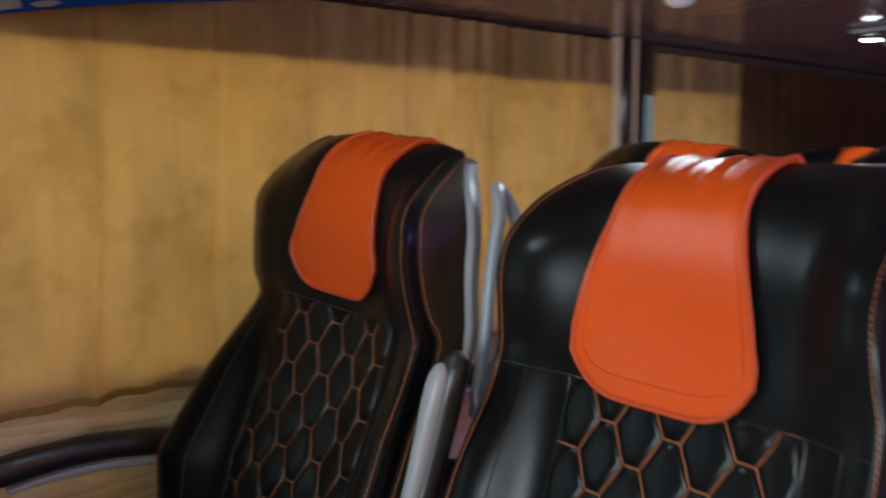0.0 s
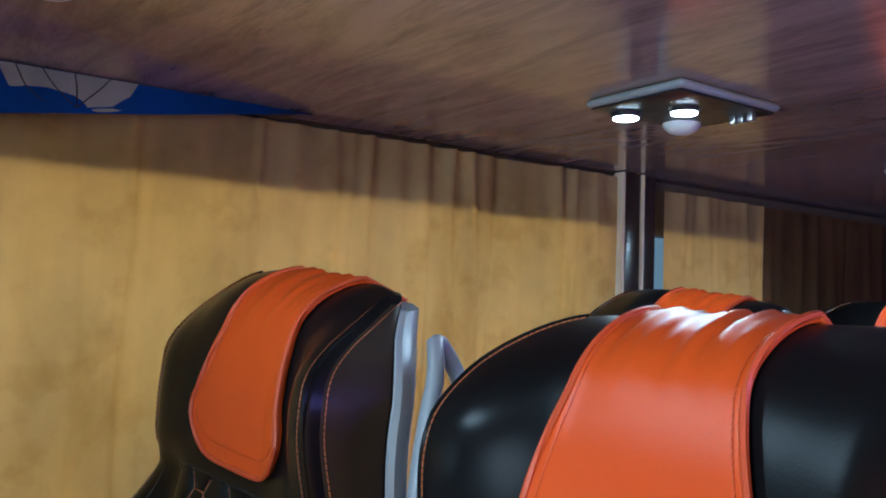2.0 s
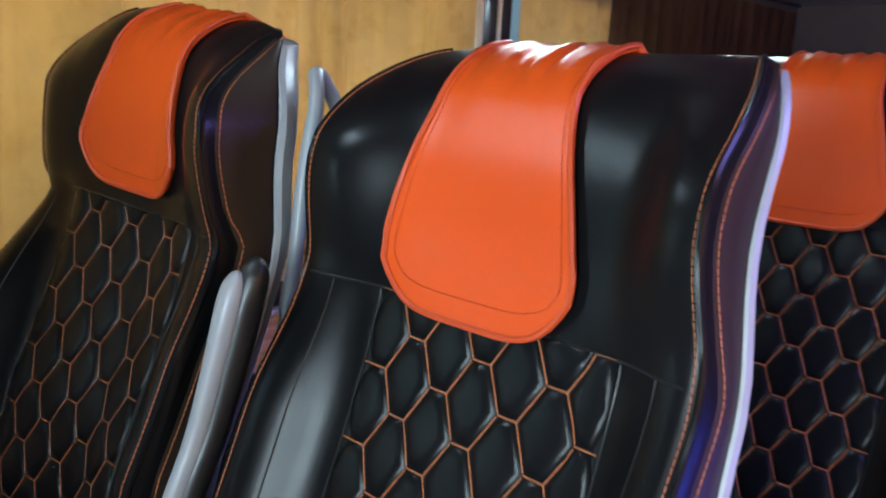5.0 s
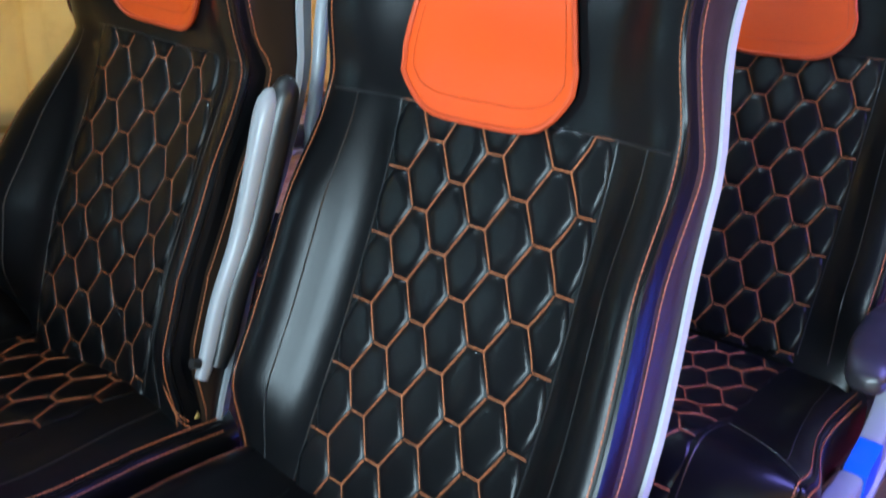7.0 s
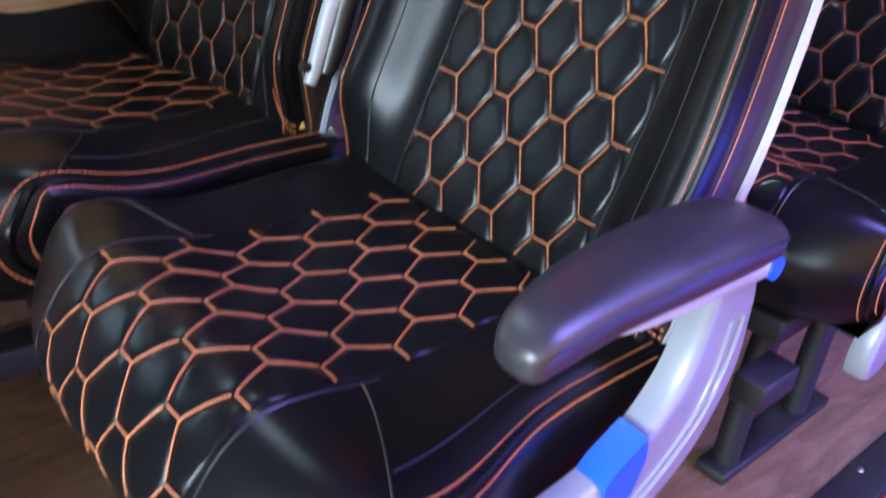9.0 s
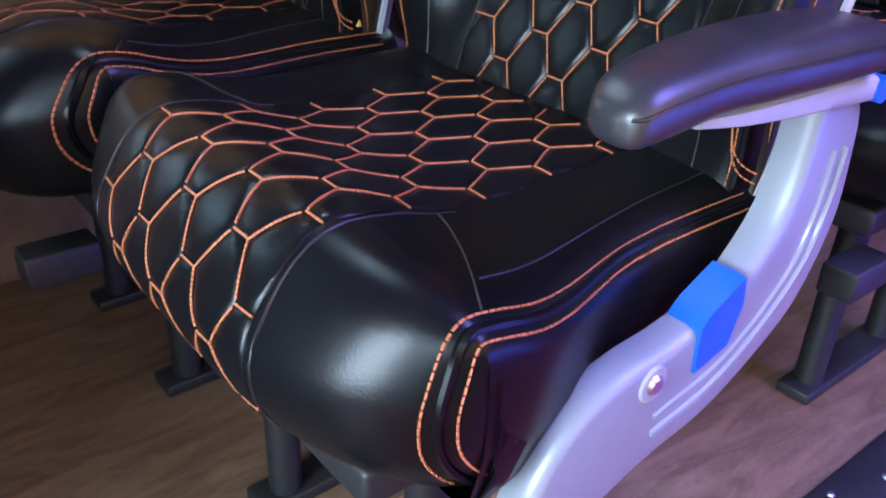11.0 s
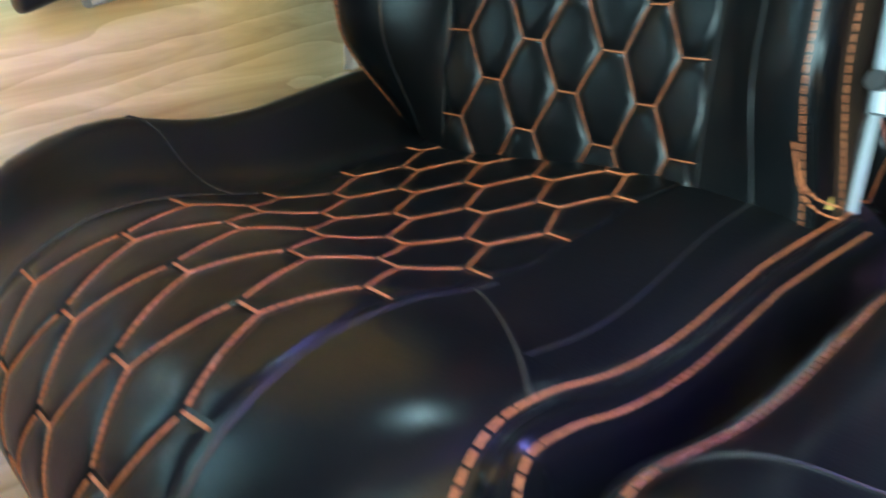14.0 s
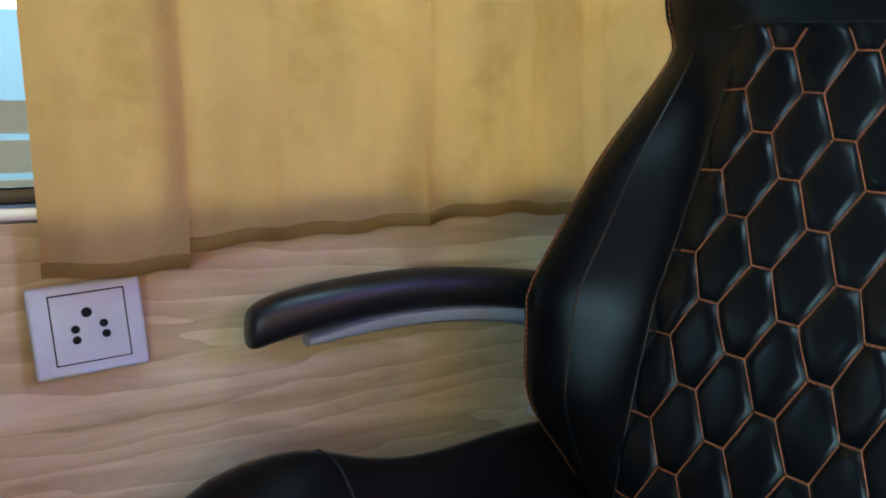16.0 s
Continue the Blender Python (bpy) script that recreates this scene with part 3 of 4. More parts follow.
def inset(outline, d):
    """A closed outline in the y, z plane drawn in by d."""
    out, n = [], len(outline)
    turn = sum(a[1] * b[2] - b[1] * a[2] for a, b in zip(outline, outline[1:] + outline[:1]))
    for k in range(n):
        t = (outline[(k + 1) % n] - outline[k - 1]).normalized()
        out.append(outline[k] + (d if turn > 0 else -d) * Vector((0, -t.z, t.y)))
    return out


def build_aisle_armrest(seat):
    pad = bar_through([(0.369, 0.600, 0.284, 0.005, 0.005), (0.375, 0.601, 0.284, 0.018, 0.013), (0.396, 0.605, 0.280, 0.025, 0.018), (0.455, 0.608, 0.272, 0.032, 0.019),
                       (0.546, 0.606, 0.267, 0.038, 0.021), (0.620, 0.603, 0.267, 0.037, 0.020), (0.648, 0.599, 0.269, 0.030, 0.017), (0.660, 0.596, 0.270, 0.008, 0.007)], 44)
    arm = part("armrest_pad", rounded_bar(pad, 28, 3.0), M_PAD, seat, "black soft plastic armrest pad", angle=60)
    under = bar_through([(0.455, 0.582, 0.272, 0.012, 0.004), (0.500, 0.579, 0.270, 0.020, 0.007), (0.590, 0.573, 0.266, 0.024, 0.011), (0.662, 0.567, 0.266, 0.022, 0.011)], 18)
    part("armrest_base", rounded_bar(under, 16, 4), M_GREY, arm, "grey plastic underside")
    part("pad_seam", Mesh().tube([(p[2] + p[3] * 0.985, p[0], p[1] + 0.006) for p in pad[4:-4]], 0.0012, 5), M_BLACKPL, arm)
    # side cover: a strut below the pad that bends forward along the cushion
    edge = smooth_curve([(0, 0.611, 0.560), (0, 0.602, 0.490), (0, 0.570, 0.444), (0, 0.530, 0.418), (0, 0.489, 0.408), (0, 0.448, 0.404), (0, 0.406, 0.392), (0, 0.372, 0.366),
                         (0, 0.350, 0.326), (0, 0.346, 0.288), (0, 0.360, 0.265), (0, 0.390, 0.264), (0, 0.432, 0.288), (0, 0.480, 0.304), (0, 0.548, 0.318), (0, 0.617, 0.354),
                         (0, 0.656, 0.390), (0, 0.682, 0.450), (0, 0.682, 0.505), (0, 0.672, 0.552), (0, 0.642, 0.565), (0, 0.611, 0.560)], 110)[:-1]
    rows = []
    for x, d in ((0.247, 0.004), (0.248, 0.001), (0.251, 0.0), (0.2670, 0.0), (0.2720, 0.0014), (0.2750, 0.0036), (0.2766, 0.0066), (0.2770, 0.0095)):
        rows.append([p + Vector((x, 0, 0)) for p in inset(edge, d)])
    cover = part("side_cover", Mesh().grid(rows, wrap=True).cap(rows[0], True).cap(rows[-1]), M_COVER, seat, "silver grey moulded side cover", angle=38)
    for off, r in ((0.0, 0.0034), (0.016, 0.0026)):
        line = smooth_curve([(0.2770, 0.660 - off, 0.520), (0.2770, 0.652 - off, 0.456), (0.2770, 0.622 - 0.8 * off, 0.402 + off * 0.5), (0.2770, 0.550, 0.352 + off), (0.2770, 0.474, 0.334 + off)], 20)
        part("moulded_rib", Mesh().tube(line, r, 6), M_COVER, cover)
    part("hinge_pin", Mesh().disc((0.266, 0.668, 0.566), (1, 0, 0), 0.010, 0.024), M_BLUEPL, cover)
    part("recline_button", Mesh().plate([Vector((0.250, y, z)) for y, z in ((0.512, 0.374), (0.550, 0.384), (0.560, 0.418), (0.556, 0.442), (0.520, 0.424), (0.510, 0.414))], 0.0300, (1, 0, 0)), M_BLUEPL, cover, "blue plastic recline button")
    part("screw_recess", Mesh().disc((0.2767, 0.466, 0.384), (1, 0, 0), 0.0155, 0.0022, 20, 0.0135), M_GREY, cover)
    part("cover_screw", Mesh().disc((0.2787, 0.466, 0.384), (1, 0, 0), 0.0085, 0.0030, 16, 0.006), M_ALU, cover)
    # dark bracket between cushion and cover
    part("pivot_bracket", Mesh().box(0.216, 0.240, 0.38, 0.64, 0.300, 0.336, 0.004), M_STEEL, seat)


def build_folded_armrest(seat):
    pts = [(0.598, 0.555, -0.274, 0.007, 0.008), (0.610, 0.585, -0.275, 0.009, 0.011), (0.627, 0.640, -0.275, 0.010, 0.012), (0.652, 0.71, -0.270, 0.011, 0.012),
           (0.670, 0.79, -0.262, 0.012, 0.013), (0.681, 0.85, -0.256, 0.014, 0.013), (0.688, 0.871, -0.255, 0.011, 0.009), (0.693, 0.877, -0.255, 0.004, 0.003)]
    c = bar_through(pts, 34)

    def loft(off, grow, extra):
        rows = []
        for i, (y, z, u, w, h) in enumerate(c):
            a, b = c[max(i - 1, 0)], c[min(i + 1, len(c) - 1)]
            d = Vector((0, b[0] - a[0], b[1] - a[1])).normalized()
            t = Vector((0, d.z, -d.y))
            o = Vector((u + 0.3 * off, y + off, z + extra))
            rows.append([o + Vector((grow * w * math.cos(q), 0, 0)) + t * grow * h * math.sin(q) for q in [2 * math.pi * k / 14 for k in range(14)]])
        return Mesh().grid(rows, wrap=True).cap(rows[0], True).cap(rows[-1])

    arm = part("folded_armrest", loft(0.0, 1.0, 0.0), M_GREY, seat, "silver grey folded-up armrest", angle=60)
    part("armrest_pad", loft(0.019, 1.25, 0.012), M_BLACKPL, arm, "black pad of the folded armrest", angle=60)
    part("hinge_screw", Mesh().disc((-0.274, 0.596, 0.575), (0, -1, 0.3), 0.006, 0.010), M_STEEL, arm)


def build_window_armrest(seat):
    u = -0.245
    pad = bar_through([(0.286, 0.638, u, 0.008, 0.0095), (0.292, 0.643, u, 0.018, 0.0180), (0.318, 0.651, u, 0.021, 0.0202), (0.376, 0.660, u, 0.023, 0.0193), (0.451, 0.664, u, 0.024, 0.0184),
                       (0.525, 0.658, u, 0.024, 0.0193), (0.599, 0.646, u, 0.024, 0.0212), (0.652, 0.634, u, 0.022, 0.0202)], 36)
    arm = part("armrest_pad", rounded_bar(pad, 20, 2.6), M_BLACKPL, seat, "black curved plastic armrest", angle=60)
    base = bar_through([(0.339, 0.626, u, 0.012, 0.0046), (0.398, 0.636, u, 0.018, 0.0074), (0.482, 0.638, u, 0.019, 0.0083), (0.567, 0.626, u, 0.018, 0.0110), (0.631, 0.601, u, 0.016, 0.0166)], 20)
    part("armrest_base", rounded_bar(base, 14, 3), M_GREY, arm, "grey plastic underside")
    # transparent wrap left on the bracket below
    random.seed(8)
    rows = []
    for k in range(12):
        c = Vector((-0.236 + 0.004 * k / 11, 0.588 - 0.020 * k / 11, 0.606 - 0.080 * k / 11))
        rows.append([c + (0.0060 + 0.0035 * random.random()) * Vector((math.cos(2 * math.pi * q / 11), 0.8 * math.sin(2 * math.pi * q / 11), 0.25 * random.random())) for q in range(11)])
    part("bracket_wrap", Mesh().grid(rows, wrap=True), M_WRAP, arm, "crumpled clear wrapping on the bracket", angle=20)


def build_grab_handle(seat):
    """A D-shaped grab loop moulded on the shoulder of the shell."""
    rim = [Vector((0.236 if z < 1.04 else 0.236 - 0.6 * (z - 1.04), back_rear(z) + 0.022, z)) for z in [0.80 + 0.27 * k / 14 for k in range(15)]]
    loop = smooth_curve([rim[0], (0.236, 0.812, 0.86), (0.236, 0.832, 0.92), (0.235, 0.846, 0.98), (0.226, 0.846, 1.03), (0.212, 0.834, 1.065), rim[-1]], 26)
    part("grab_handle", Mesh().tube(rim + loop[::-1][1:-1], 0.0085, 10, closed=True), M_GREY, seat, "grey plastic grab loop on the shoulder")


def build_base(seat, feet):
    part("seat_frame", Mesh().box(-0.185, 0.190, 0.28, 0.66, 0.300, 0.336, 0.006), M_STEEL, seat)
    for y in feet:
        for u in (-0.13, 0.13):
            part("leg", Mesh().tube([(u, y, 0.0), (u, y, 0.15), (u, y + 0.01, 0.305)], 0.020, 10), M_STEEL, seat)
    for u in (-0.13, 0.13):
        part("foot_rail", Mesh().box(u - 0.025, u + 0.025, 0.34, 0.66, 0.0, 0.018, 0.004), M_STEEL, seat)
    part("latch_bracket", Mesh().box(0.185, 0.228, 0.19, 0.27, 0.262, 0.3, 0.004), M_STEEL, seat)


ROW = 0.70


def reshape(seat, names, move):
    """Moves the points of the named parts and of their sub-parts, each mesh once."""
    done = set()
    for o in seat.children_recursive:
        top = o if o.parent == seat else o.parent
        if top.name.startswith(names) and o.type == "MESH" and o.data.name not in done:
            done.add(o.data.name)
            for v in o.data.vertices:
                v.co = move(v.co)


def narrow_aisle(p):
    """The right side of the aisle backrest is drawn in, its front edge most."""
    t = max(0.0, (p.x - 0.10) / 0.13)
    front = 1 - step(0.02, 0.08, p.y - float(np.interp(p.z, BACK_Z, BACK_Y)))
    low = 1 - step(0.54, 0.74, p.z)
    p = Vector((p.x, p.y + 0.004 * low, p.z))
    return Vector((p.x - t * (0.010 + 0.013 * step(0.60, 0.82, p.z) + 0.016 * step(0.86, 1.0, p.z) + 0.010 * front), p.y, p.z))


def narrow_window(p):
    t = max(0.0, (p.x - 0.10) / 0.13)
    front = 1 - step(0.02, 0.08, p.y - float(np.interp(p.z, BACK_Z, BACK_Y)))
    return Vector((p.x - t * (0.004 + 0.018 * front) * step(0.80, 0.98, p.z), p.y, p.z))


def full_corner(p):
    """The window cushion's front corner beside the wall bulges outward."""
    t, f = max(0.0, (-p.x - 0.10) / 0.16), 1 - step(0.22, 0.46, p.y)
    e = max(0.0, min(1.0, (p.x - 0.13) / 0.11))
    r = max(0.0, (p.x - 0.13) / 0.13) * (1 - step(0.25, 0.45, p.y))
    return Vector((p.x - 0.066 * t * f - 0.018 * e, p.y - 0.012 * t * f - 0.052 * (1 - step(0.21, 0.33, p.y)), p.z + 0.004 * r - 0.035 * (1 - step(0.21, 0.33, p.y)) * (1 - step(0.35, 0.44, p.z))))


def settle_window(p):
    """The window backrest sits nearer the aisle, a little turned, with its lower half and wall-side bolster pushed forward."""
    u = max(-0.107, min(0.05, p.x))
    side = max(0.0, min(1.0, (-p.x - 0.13) / 0.10))
    low = max(0.0, 0.875 - p.z)
    deep = max(0.0, low - 0.22)
    corner = 0.040 * step(0.99, 1.11, p.z) * max(0.0, (p.x - 0.10) / 0.13) + 0.014 * step(0.98, 1.06, p.z) * max(0.0, (-p.x - 0.10) / 0.13)
    y = p.y - 0.011 + 0.2 * u - 0.115 * low + 0.20 * deep - 0.008 * step(0.88, 1.0, p.z) + side * (0.027 - 0.27 * min(low, 0.20) + 0.26 * deep)
    return Vector((0.845 * p.x + 0.0312 - corner, y, p.z - 0.10 * u - 0.007 * step(0.95, 1.10, p.z) - 0.022 * step(1.03, 1.12, p.z) * max(0.0, (p.x - 0.08) / 0.15)))


def recline(seat, degrees, back=0.0, up=0.0):
    """Tips the backrest back about its hinge and shifts it on its rails."""
    hinge = Matrix.Translation((0, 0.60, 0.46))
    for o in seat.children:
        if o.name.startswith(("backrest", "back_shell", "headrest_strip")):
            o.matrix_basis = Matrix.Translation((0, back, up)) @ hinge @ pose(0, 0, 0, -degrees, 0, 0) @ hinge.inverted()


XA, XW = -0.454, -0.988
aisle_seat = empty("bus_seat", "black leatherette aisle seat with orange honeycomb stitching and headrest strip", "bus seat", "rows of reclining bus seats")
build_backrest(aisle_seat, -0.0376, -0.026, -0.040, 0.880, row=0.0756)
build_cushion(aisle_seat, -0.0328)
build_aisle_armrest(aisle_seat)
build_folded_armrest(aisle_seat)
build_base(aisle_seat, (0.38, 0.58))
aisle_seat.location = (XA, 0, 0)
window_seat = empty("bus_seat", "black leatherette seat beside the curtained window with orange stitching", "bus seat", "rows of reclining bus seats")
for _c in [o for o in aisle_seat.children if not o.name.startswith(("armrest", "side_cover", "folded", "backrest", "back_shell", "headrest_strip", "cushion"))]:
    _n = _c.copy()
    scene.collection.objects.link(_n)
    _n.parent = window_seat
    for _d in _c.children:
        _e = _d.copy()
        scene.collection.objects.link(_e)
        _e.parent = _n
SIDE[0], CHEEK[0], BACK_BOLSTER[:], WINGS[:] = -0.006, 0.5, (0.056, 0.040), (0.027, 0.014, 0.002, 0.014)
build_backrest(window_seat, -0.0504, -0.002, -0.004, 0.911, 0.069, 0.0006)
BOLSTER[:] = 0.054, 0.002
build_cushion(window_seat, 0.003, 0.0009)
build_window_armrest(window_seat)
build_grab_handle(window_seat)
window_seat.location = (XW, 0, 0)
reshape(aisle_seat, ("backrest", "back_shell"), narrow_aisle)
reshape(window_seat, ("backrest", "back_shell"), narrow_window)
reshape(window_seat, ("backrest", "back_shell", "headrest_strip"), settle_window)
reshape(window_seat, ("cushion",), full_corner)
reshape(aisle_seat, ("cushion",), lambda p: Vector((p.x + 0.085 * max(0.0, 0.53 - p.y) - 0.030 * step(0.33, 0.50, p.y) * max(0.0, min(1.0, (p.x - 0.19) / 0.06)), p.y, p.z)))
reshape(window_seat, ("cushion",), lambda p: Vector((p.x + 0.13 * max(0.0, 0.53 - p.y), p.y, p.z)))
for _o in window_seat.children:
    if _o.name.startswith("cushion"):
        _o.location = (0.010, -0.007, 0.016)
    elif _o.name.startswith("armrest"):
        _o.location = (0, 0, 0.023)
recline(aisle_seat, 5.3, 0.022)
recline(window_seat, 0.8, 0.0, 0.016)
for _r, _tip, _lean in ((1, 4.2, 0.4), (2, 4.8, 0.9)):
    recline(copy_thing(aisle_seat, pose(XA, _r * ROW, 0)), _tip, 0.022, 0.028)
    recline(copy_thing(window_seat, pose(XW, _r * ROW, 0)), _lean, 0.0, 0.016)

# torn yellow foam between the two seats
_m = Mesh()
for _k in range(4):
    _m.disc((-0.768 + 0.005 * math.sin(_k * 2.1), 0.612 + 0.005 * math.cos(_k * 3.0), 0.484 + 0.005 * _k), (0.9 * math.sin(3 * _k), 0.6 * math.cos(5 * _k), 1), 0.0085 - 0.0012 * _k, 0.008, 7, 0.005)
tagged(part("foam_scrap", _m, M_FOAM), "torn yellow foam scrap wedged between the seats", "foam scrap")

# ---- the bus around the seats ----
Y0, Y1, Z_TOP = -2.0, 3.2, 2.15


def structure(name, mesh, mat, label, angle=30):
    return tagged(part(name, mesh, mat, None, label, angle), "", name.rstrip("_0123456789").replace("_", " "), "", "structure")


wall = Mesh().box(WALL - 0.04, WALL, Y0, Y1, 0.0, 0.763)
structure("wall_window_side", wall, M_WOOD, "pale wood laminate panelling below the windows")
upper = Mesh().box(WALL - 0.04, WALL - 0.004, Y0, Y1, 1.264, Z_TOP)
for a, b in ((Y0, -0.97), (-0.03, 0.02), (1.58, 1.705), (2.09, Y1)):
    upper.box(WALL - 0.04, WALL - 0.004, a, b, 0.763, 1.264)
structure("wall_window_side_upper", upper, M_PLAIN, "dark lined wall round the window openings")
structure("baseboard", Mesh().box(WALL - 0.004, WALL + 0.008, Y0, Y1, 0.0, 0.20, 0.003), M_FLOOR, "brown vinyl flooring turned up along the window wall")
structure("wall_opposite", Mesh().box(1.30, 1.34, Y0, Y1, -0.05, 0.35), M_PLAIN, "plain dark lining across the aisle")
structure("wall_opposite_upper", Mesh().grid([[Vector((1.30 + 0.012 * math.sin(y * 31), y, z)) for y in [Y0 + (Y1 - Y0) * k / 160 for k in range(161)]] for z in (0.35, 1.35, Z_TOP)]), M_CURTAIN, "mustard cloth lining across the aisle")
structure("wall_rear", Mesh().box(WALL - 0.04, 1.34, Y1, Y1 + 0.04, -0.05, Z_TOP), M_PLAIN, "plain rear wall of the coach")
structure("wall_front", Mesh().box(WALL - 0.04, 1.34, Y0 - 0.04, Y0, -0.05, Z_TOP), M_PLAIN, "plain front wall of the coach")
# unseen, added to keep windscreen light off the window seat and the floor
structure("partition", Mesh().box(WALL, -0.34, -0.46, -0.42, 0.0, ROOF).box(-0.34, -0.20, -0.46, -0.42, 0.0, 0.30), M_PLAIN, "unseen dark panel blocking front light ahead of the seats")
structure("ceiling", Mesh().box(WALL, AISLE_X, Y0, Y1, ROOF, ROOF + 0.03), M_ROOF, "glossy brown laminate underside of the berth")
structure("berth_fascia", Mesh().box(AISLE_X, AISLE_X + 0.03, Y0, Y1, ROOF - 0.02, ROOF + 0.22, 0.006), M_ROOF, "brown laminate edge of the upper berth")
structure("ceiling_upper", Mesh().box(WALL - 0.04, 1.34, Y0, Y1, Z_TOP, Z_TOP + 0.03), M_PLAIN, "plain coach ceiling above the aisle")
structure("floor", Mesh().box(WALL - 0.04, -0.20, Y0, Y1, -0.04, 0.0), M_FLOOR, "brown wood-look vinyl floor under the seats")
structure("floor_aisle", Mesh().box(-0.20, 1.30, Y0, Y1, -0.06, -0.012), M_MAT, "maroon rubber aisle floor")
for _k in range(60):
    _x = -0.128 + 0.0165 * _k
    if _x < 0.5:
        tagged(part("rib", Mesh().box(_x, _x + 0.008, Y0, Y1, -0.0125, -0.0065), M_MAT, bpy.data.objects["floor_aisle"]))
trim = Mesh().box(-0.204, -0.142, Y0, Y1, -0.012, 0.010, 0.004)
structure("floor_trim", trim, M_STEEL, "black metal edging strip along the aisle")
for _k in range(24):
    part("rivet", Mesh().disc((-0.185 + 0.026 * (_k % 2), 0.05 + 0.085 * _k, 0.0096), (0, 0, 1), 0.0055, 0.003, 10, 0.003), M_ALU, bpy.data.objects["floor_trim"])
structure("trim_ceiling_joint", Mesh().box(WALL, WALL + 0.010, Y0, Y1, ROOF - 0.006, ROOF - 0.0005), M_POST, "dark joint strip where wall meets berth")

# window sills, frames, panes
for _n, (_a, _b) in enumerate(((0.02, 1.58), (1.705, 2.09), (-0.97, -0.03))):
    w = empty("window_%d" % (_n + 1), "sliding coach window in an aluminium frame", "window", "", "structure")
    part("sill", Mesh().box(WALL - 0.035, WALL + 0.006, _a, _b, 0.7635, 0.778, 0.003), M_ALU, w, "aluminium window track")
    part("frame", Mesh().box(WALL - 0.030, WALL - 0.012, _a, _b, 0.778, 0.792, 0.002), M_POST, w)
    g, gnt, gb = material("window glass", (0.9, 0.95, 0.95), 0.03)
    gb.inputs["Transmission Weight"].default_value, gb.inputs["IOR"].default_value = 1.0, 1.02
    pane = part("pane", Mesh().box(WALL - 0.024, WALL - 0.020, _a, _b, 0.792, 1.264), g, w)
    pane.visible_shadow = False
structure("backdrop", Mesh().box(-2.6, -2.58, -3, 5, 0.2, 3.0), M_SKY, "pale daylight outside the windows")
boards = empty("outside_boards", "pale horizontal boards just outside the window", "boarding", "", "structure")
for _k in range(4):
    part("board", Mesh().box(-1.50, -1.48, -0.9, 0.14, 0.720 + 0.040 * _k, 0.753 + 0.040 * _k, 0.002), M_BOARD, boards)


# curtains
def curtain(name, label, y0, y1, waves, hem, top, mat=M_CURTAIN, proud=0.0):
    """waves: (y, depth, half width) of soft folds; hem(y) gives the lower edge."""
    steps = int((y1 - y0) / 0.005)
    line = [y0 + (y1 - y0) * k / steps for k in range(steps + 1)]

    def out(y, f):
        x = CURTAIN + proud
        for c, d, w in waves:
            x += d * math.exp(-(((y - c - 0.006 * math.sin(5 * f + c * 40)) / w) ** 2)) * (0.75 + 0.25 * f)
        return x + 0.0035 * math.sin(y * 23 + 2 * f) * f + 0.0016 * math.sin(y * 71 + 6 * f)

    rows = []
    for k in range(33):
        f = k / 32
        rows.append([Vector((out(y, f), y + 0.003 * math.sin(7 * f + y * 9) * f, top + (hem(y) - top) * f)) for y in line])
    ob = tagged(part(name, Mesh().grid(rows), mat, None, label, 60), "", "curtain", "window curtains")
    part("hem", Mesh().tube([p + Vector((0.0012, 0, 0.003)) for p in rows[-1]], 0.0032, 6, 2.2), M_HEM, ob)
    part("hem_stitching", Mesh().tube([p + (q - p) * (0.0045 / (q - p).length) + Vector((0.0012, 0, 0.003)) for p, q in zip(rows[-1], rows[-2])], 0.0008, 5), M_HEMLINE, ob)
    return ob


def gathers(a, b, least, most, deep):
    out, y = [], a
    while y < b:
        out.append((y, deep * (0.6 + 0.8 * random.random()) * random.choice((1, 1, -0.6)), 0.008 + 0.012 * random.random()))
        y += least + (most - least) * random.random()
    return out


random.seed(4)
curtain("curtain", "mustard cloth curtain with stained hem, drawn across the window", 0.228, 1.590,
        gathers(0.90, 1.56, 0.030, 0.075, 0.013) + [(0.30, 0.005, 0.05), (0.42, -0.005, 0.035), (0.474, 0.011, 0.008), (0.60, -0.005, 0.05), (0.652, 0.012, 0.008), (0.74, 0.005, 0.04), (0.832, 0.011, 0.007), (0.985, 0.008, 0.008)] + gathers(0.26, 1.56, 0.045, 0.095, 0.0042),
        lambda y: 0.736 + 0.014 * step(0.24, 0.50, y) + 0.003 * math.sin(y * 26) + 0.0015 * math.sin(y * 90), ROOF - 0.012)
curtain("curtain", "narrow mustard curtain end hanging lower over the socket", 0.128, 0.244, [(0.165, 0.006, 0.015), (0.215, -0.005, 0.02), (0.250, 0.006, 0.006)],
        lambda y: 0.722 + 0.002 * math.sin(y * 60), ROOF - 0.012, proud=0.012)
curtain("curtain", "mustard curtain with gathered frilled top over the rear window", 1.732, 2.078, gathers(1.78, 2.1, 0.025, 0.06, 0.009),
        lambda y: 0.76 + 0.004 * math.sin(y * 26), ROOF - 0.026)
curtain("curtain", "dark brown curtain along the rear side wall", 2.080, 3.15, gathers(2.13, 3.1, 0.05, 0.09, 0.007),
        lambda y: 0.76 + 0.004 * math.sin(y * 20), ROOF - 0.028, mat=M_DARKCLOTH)

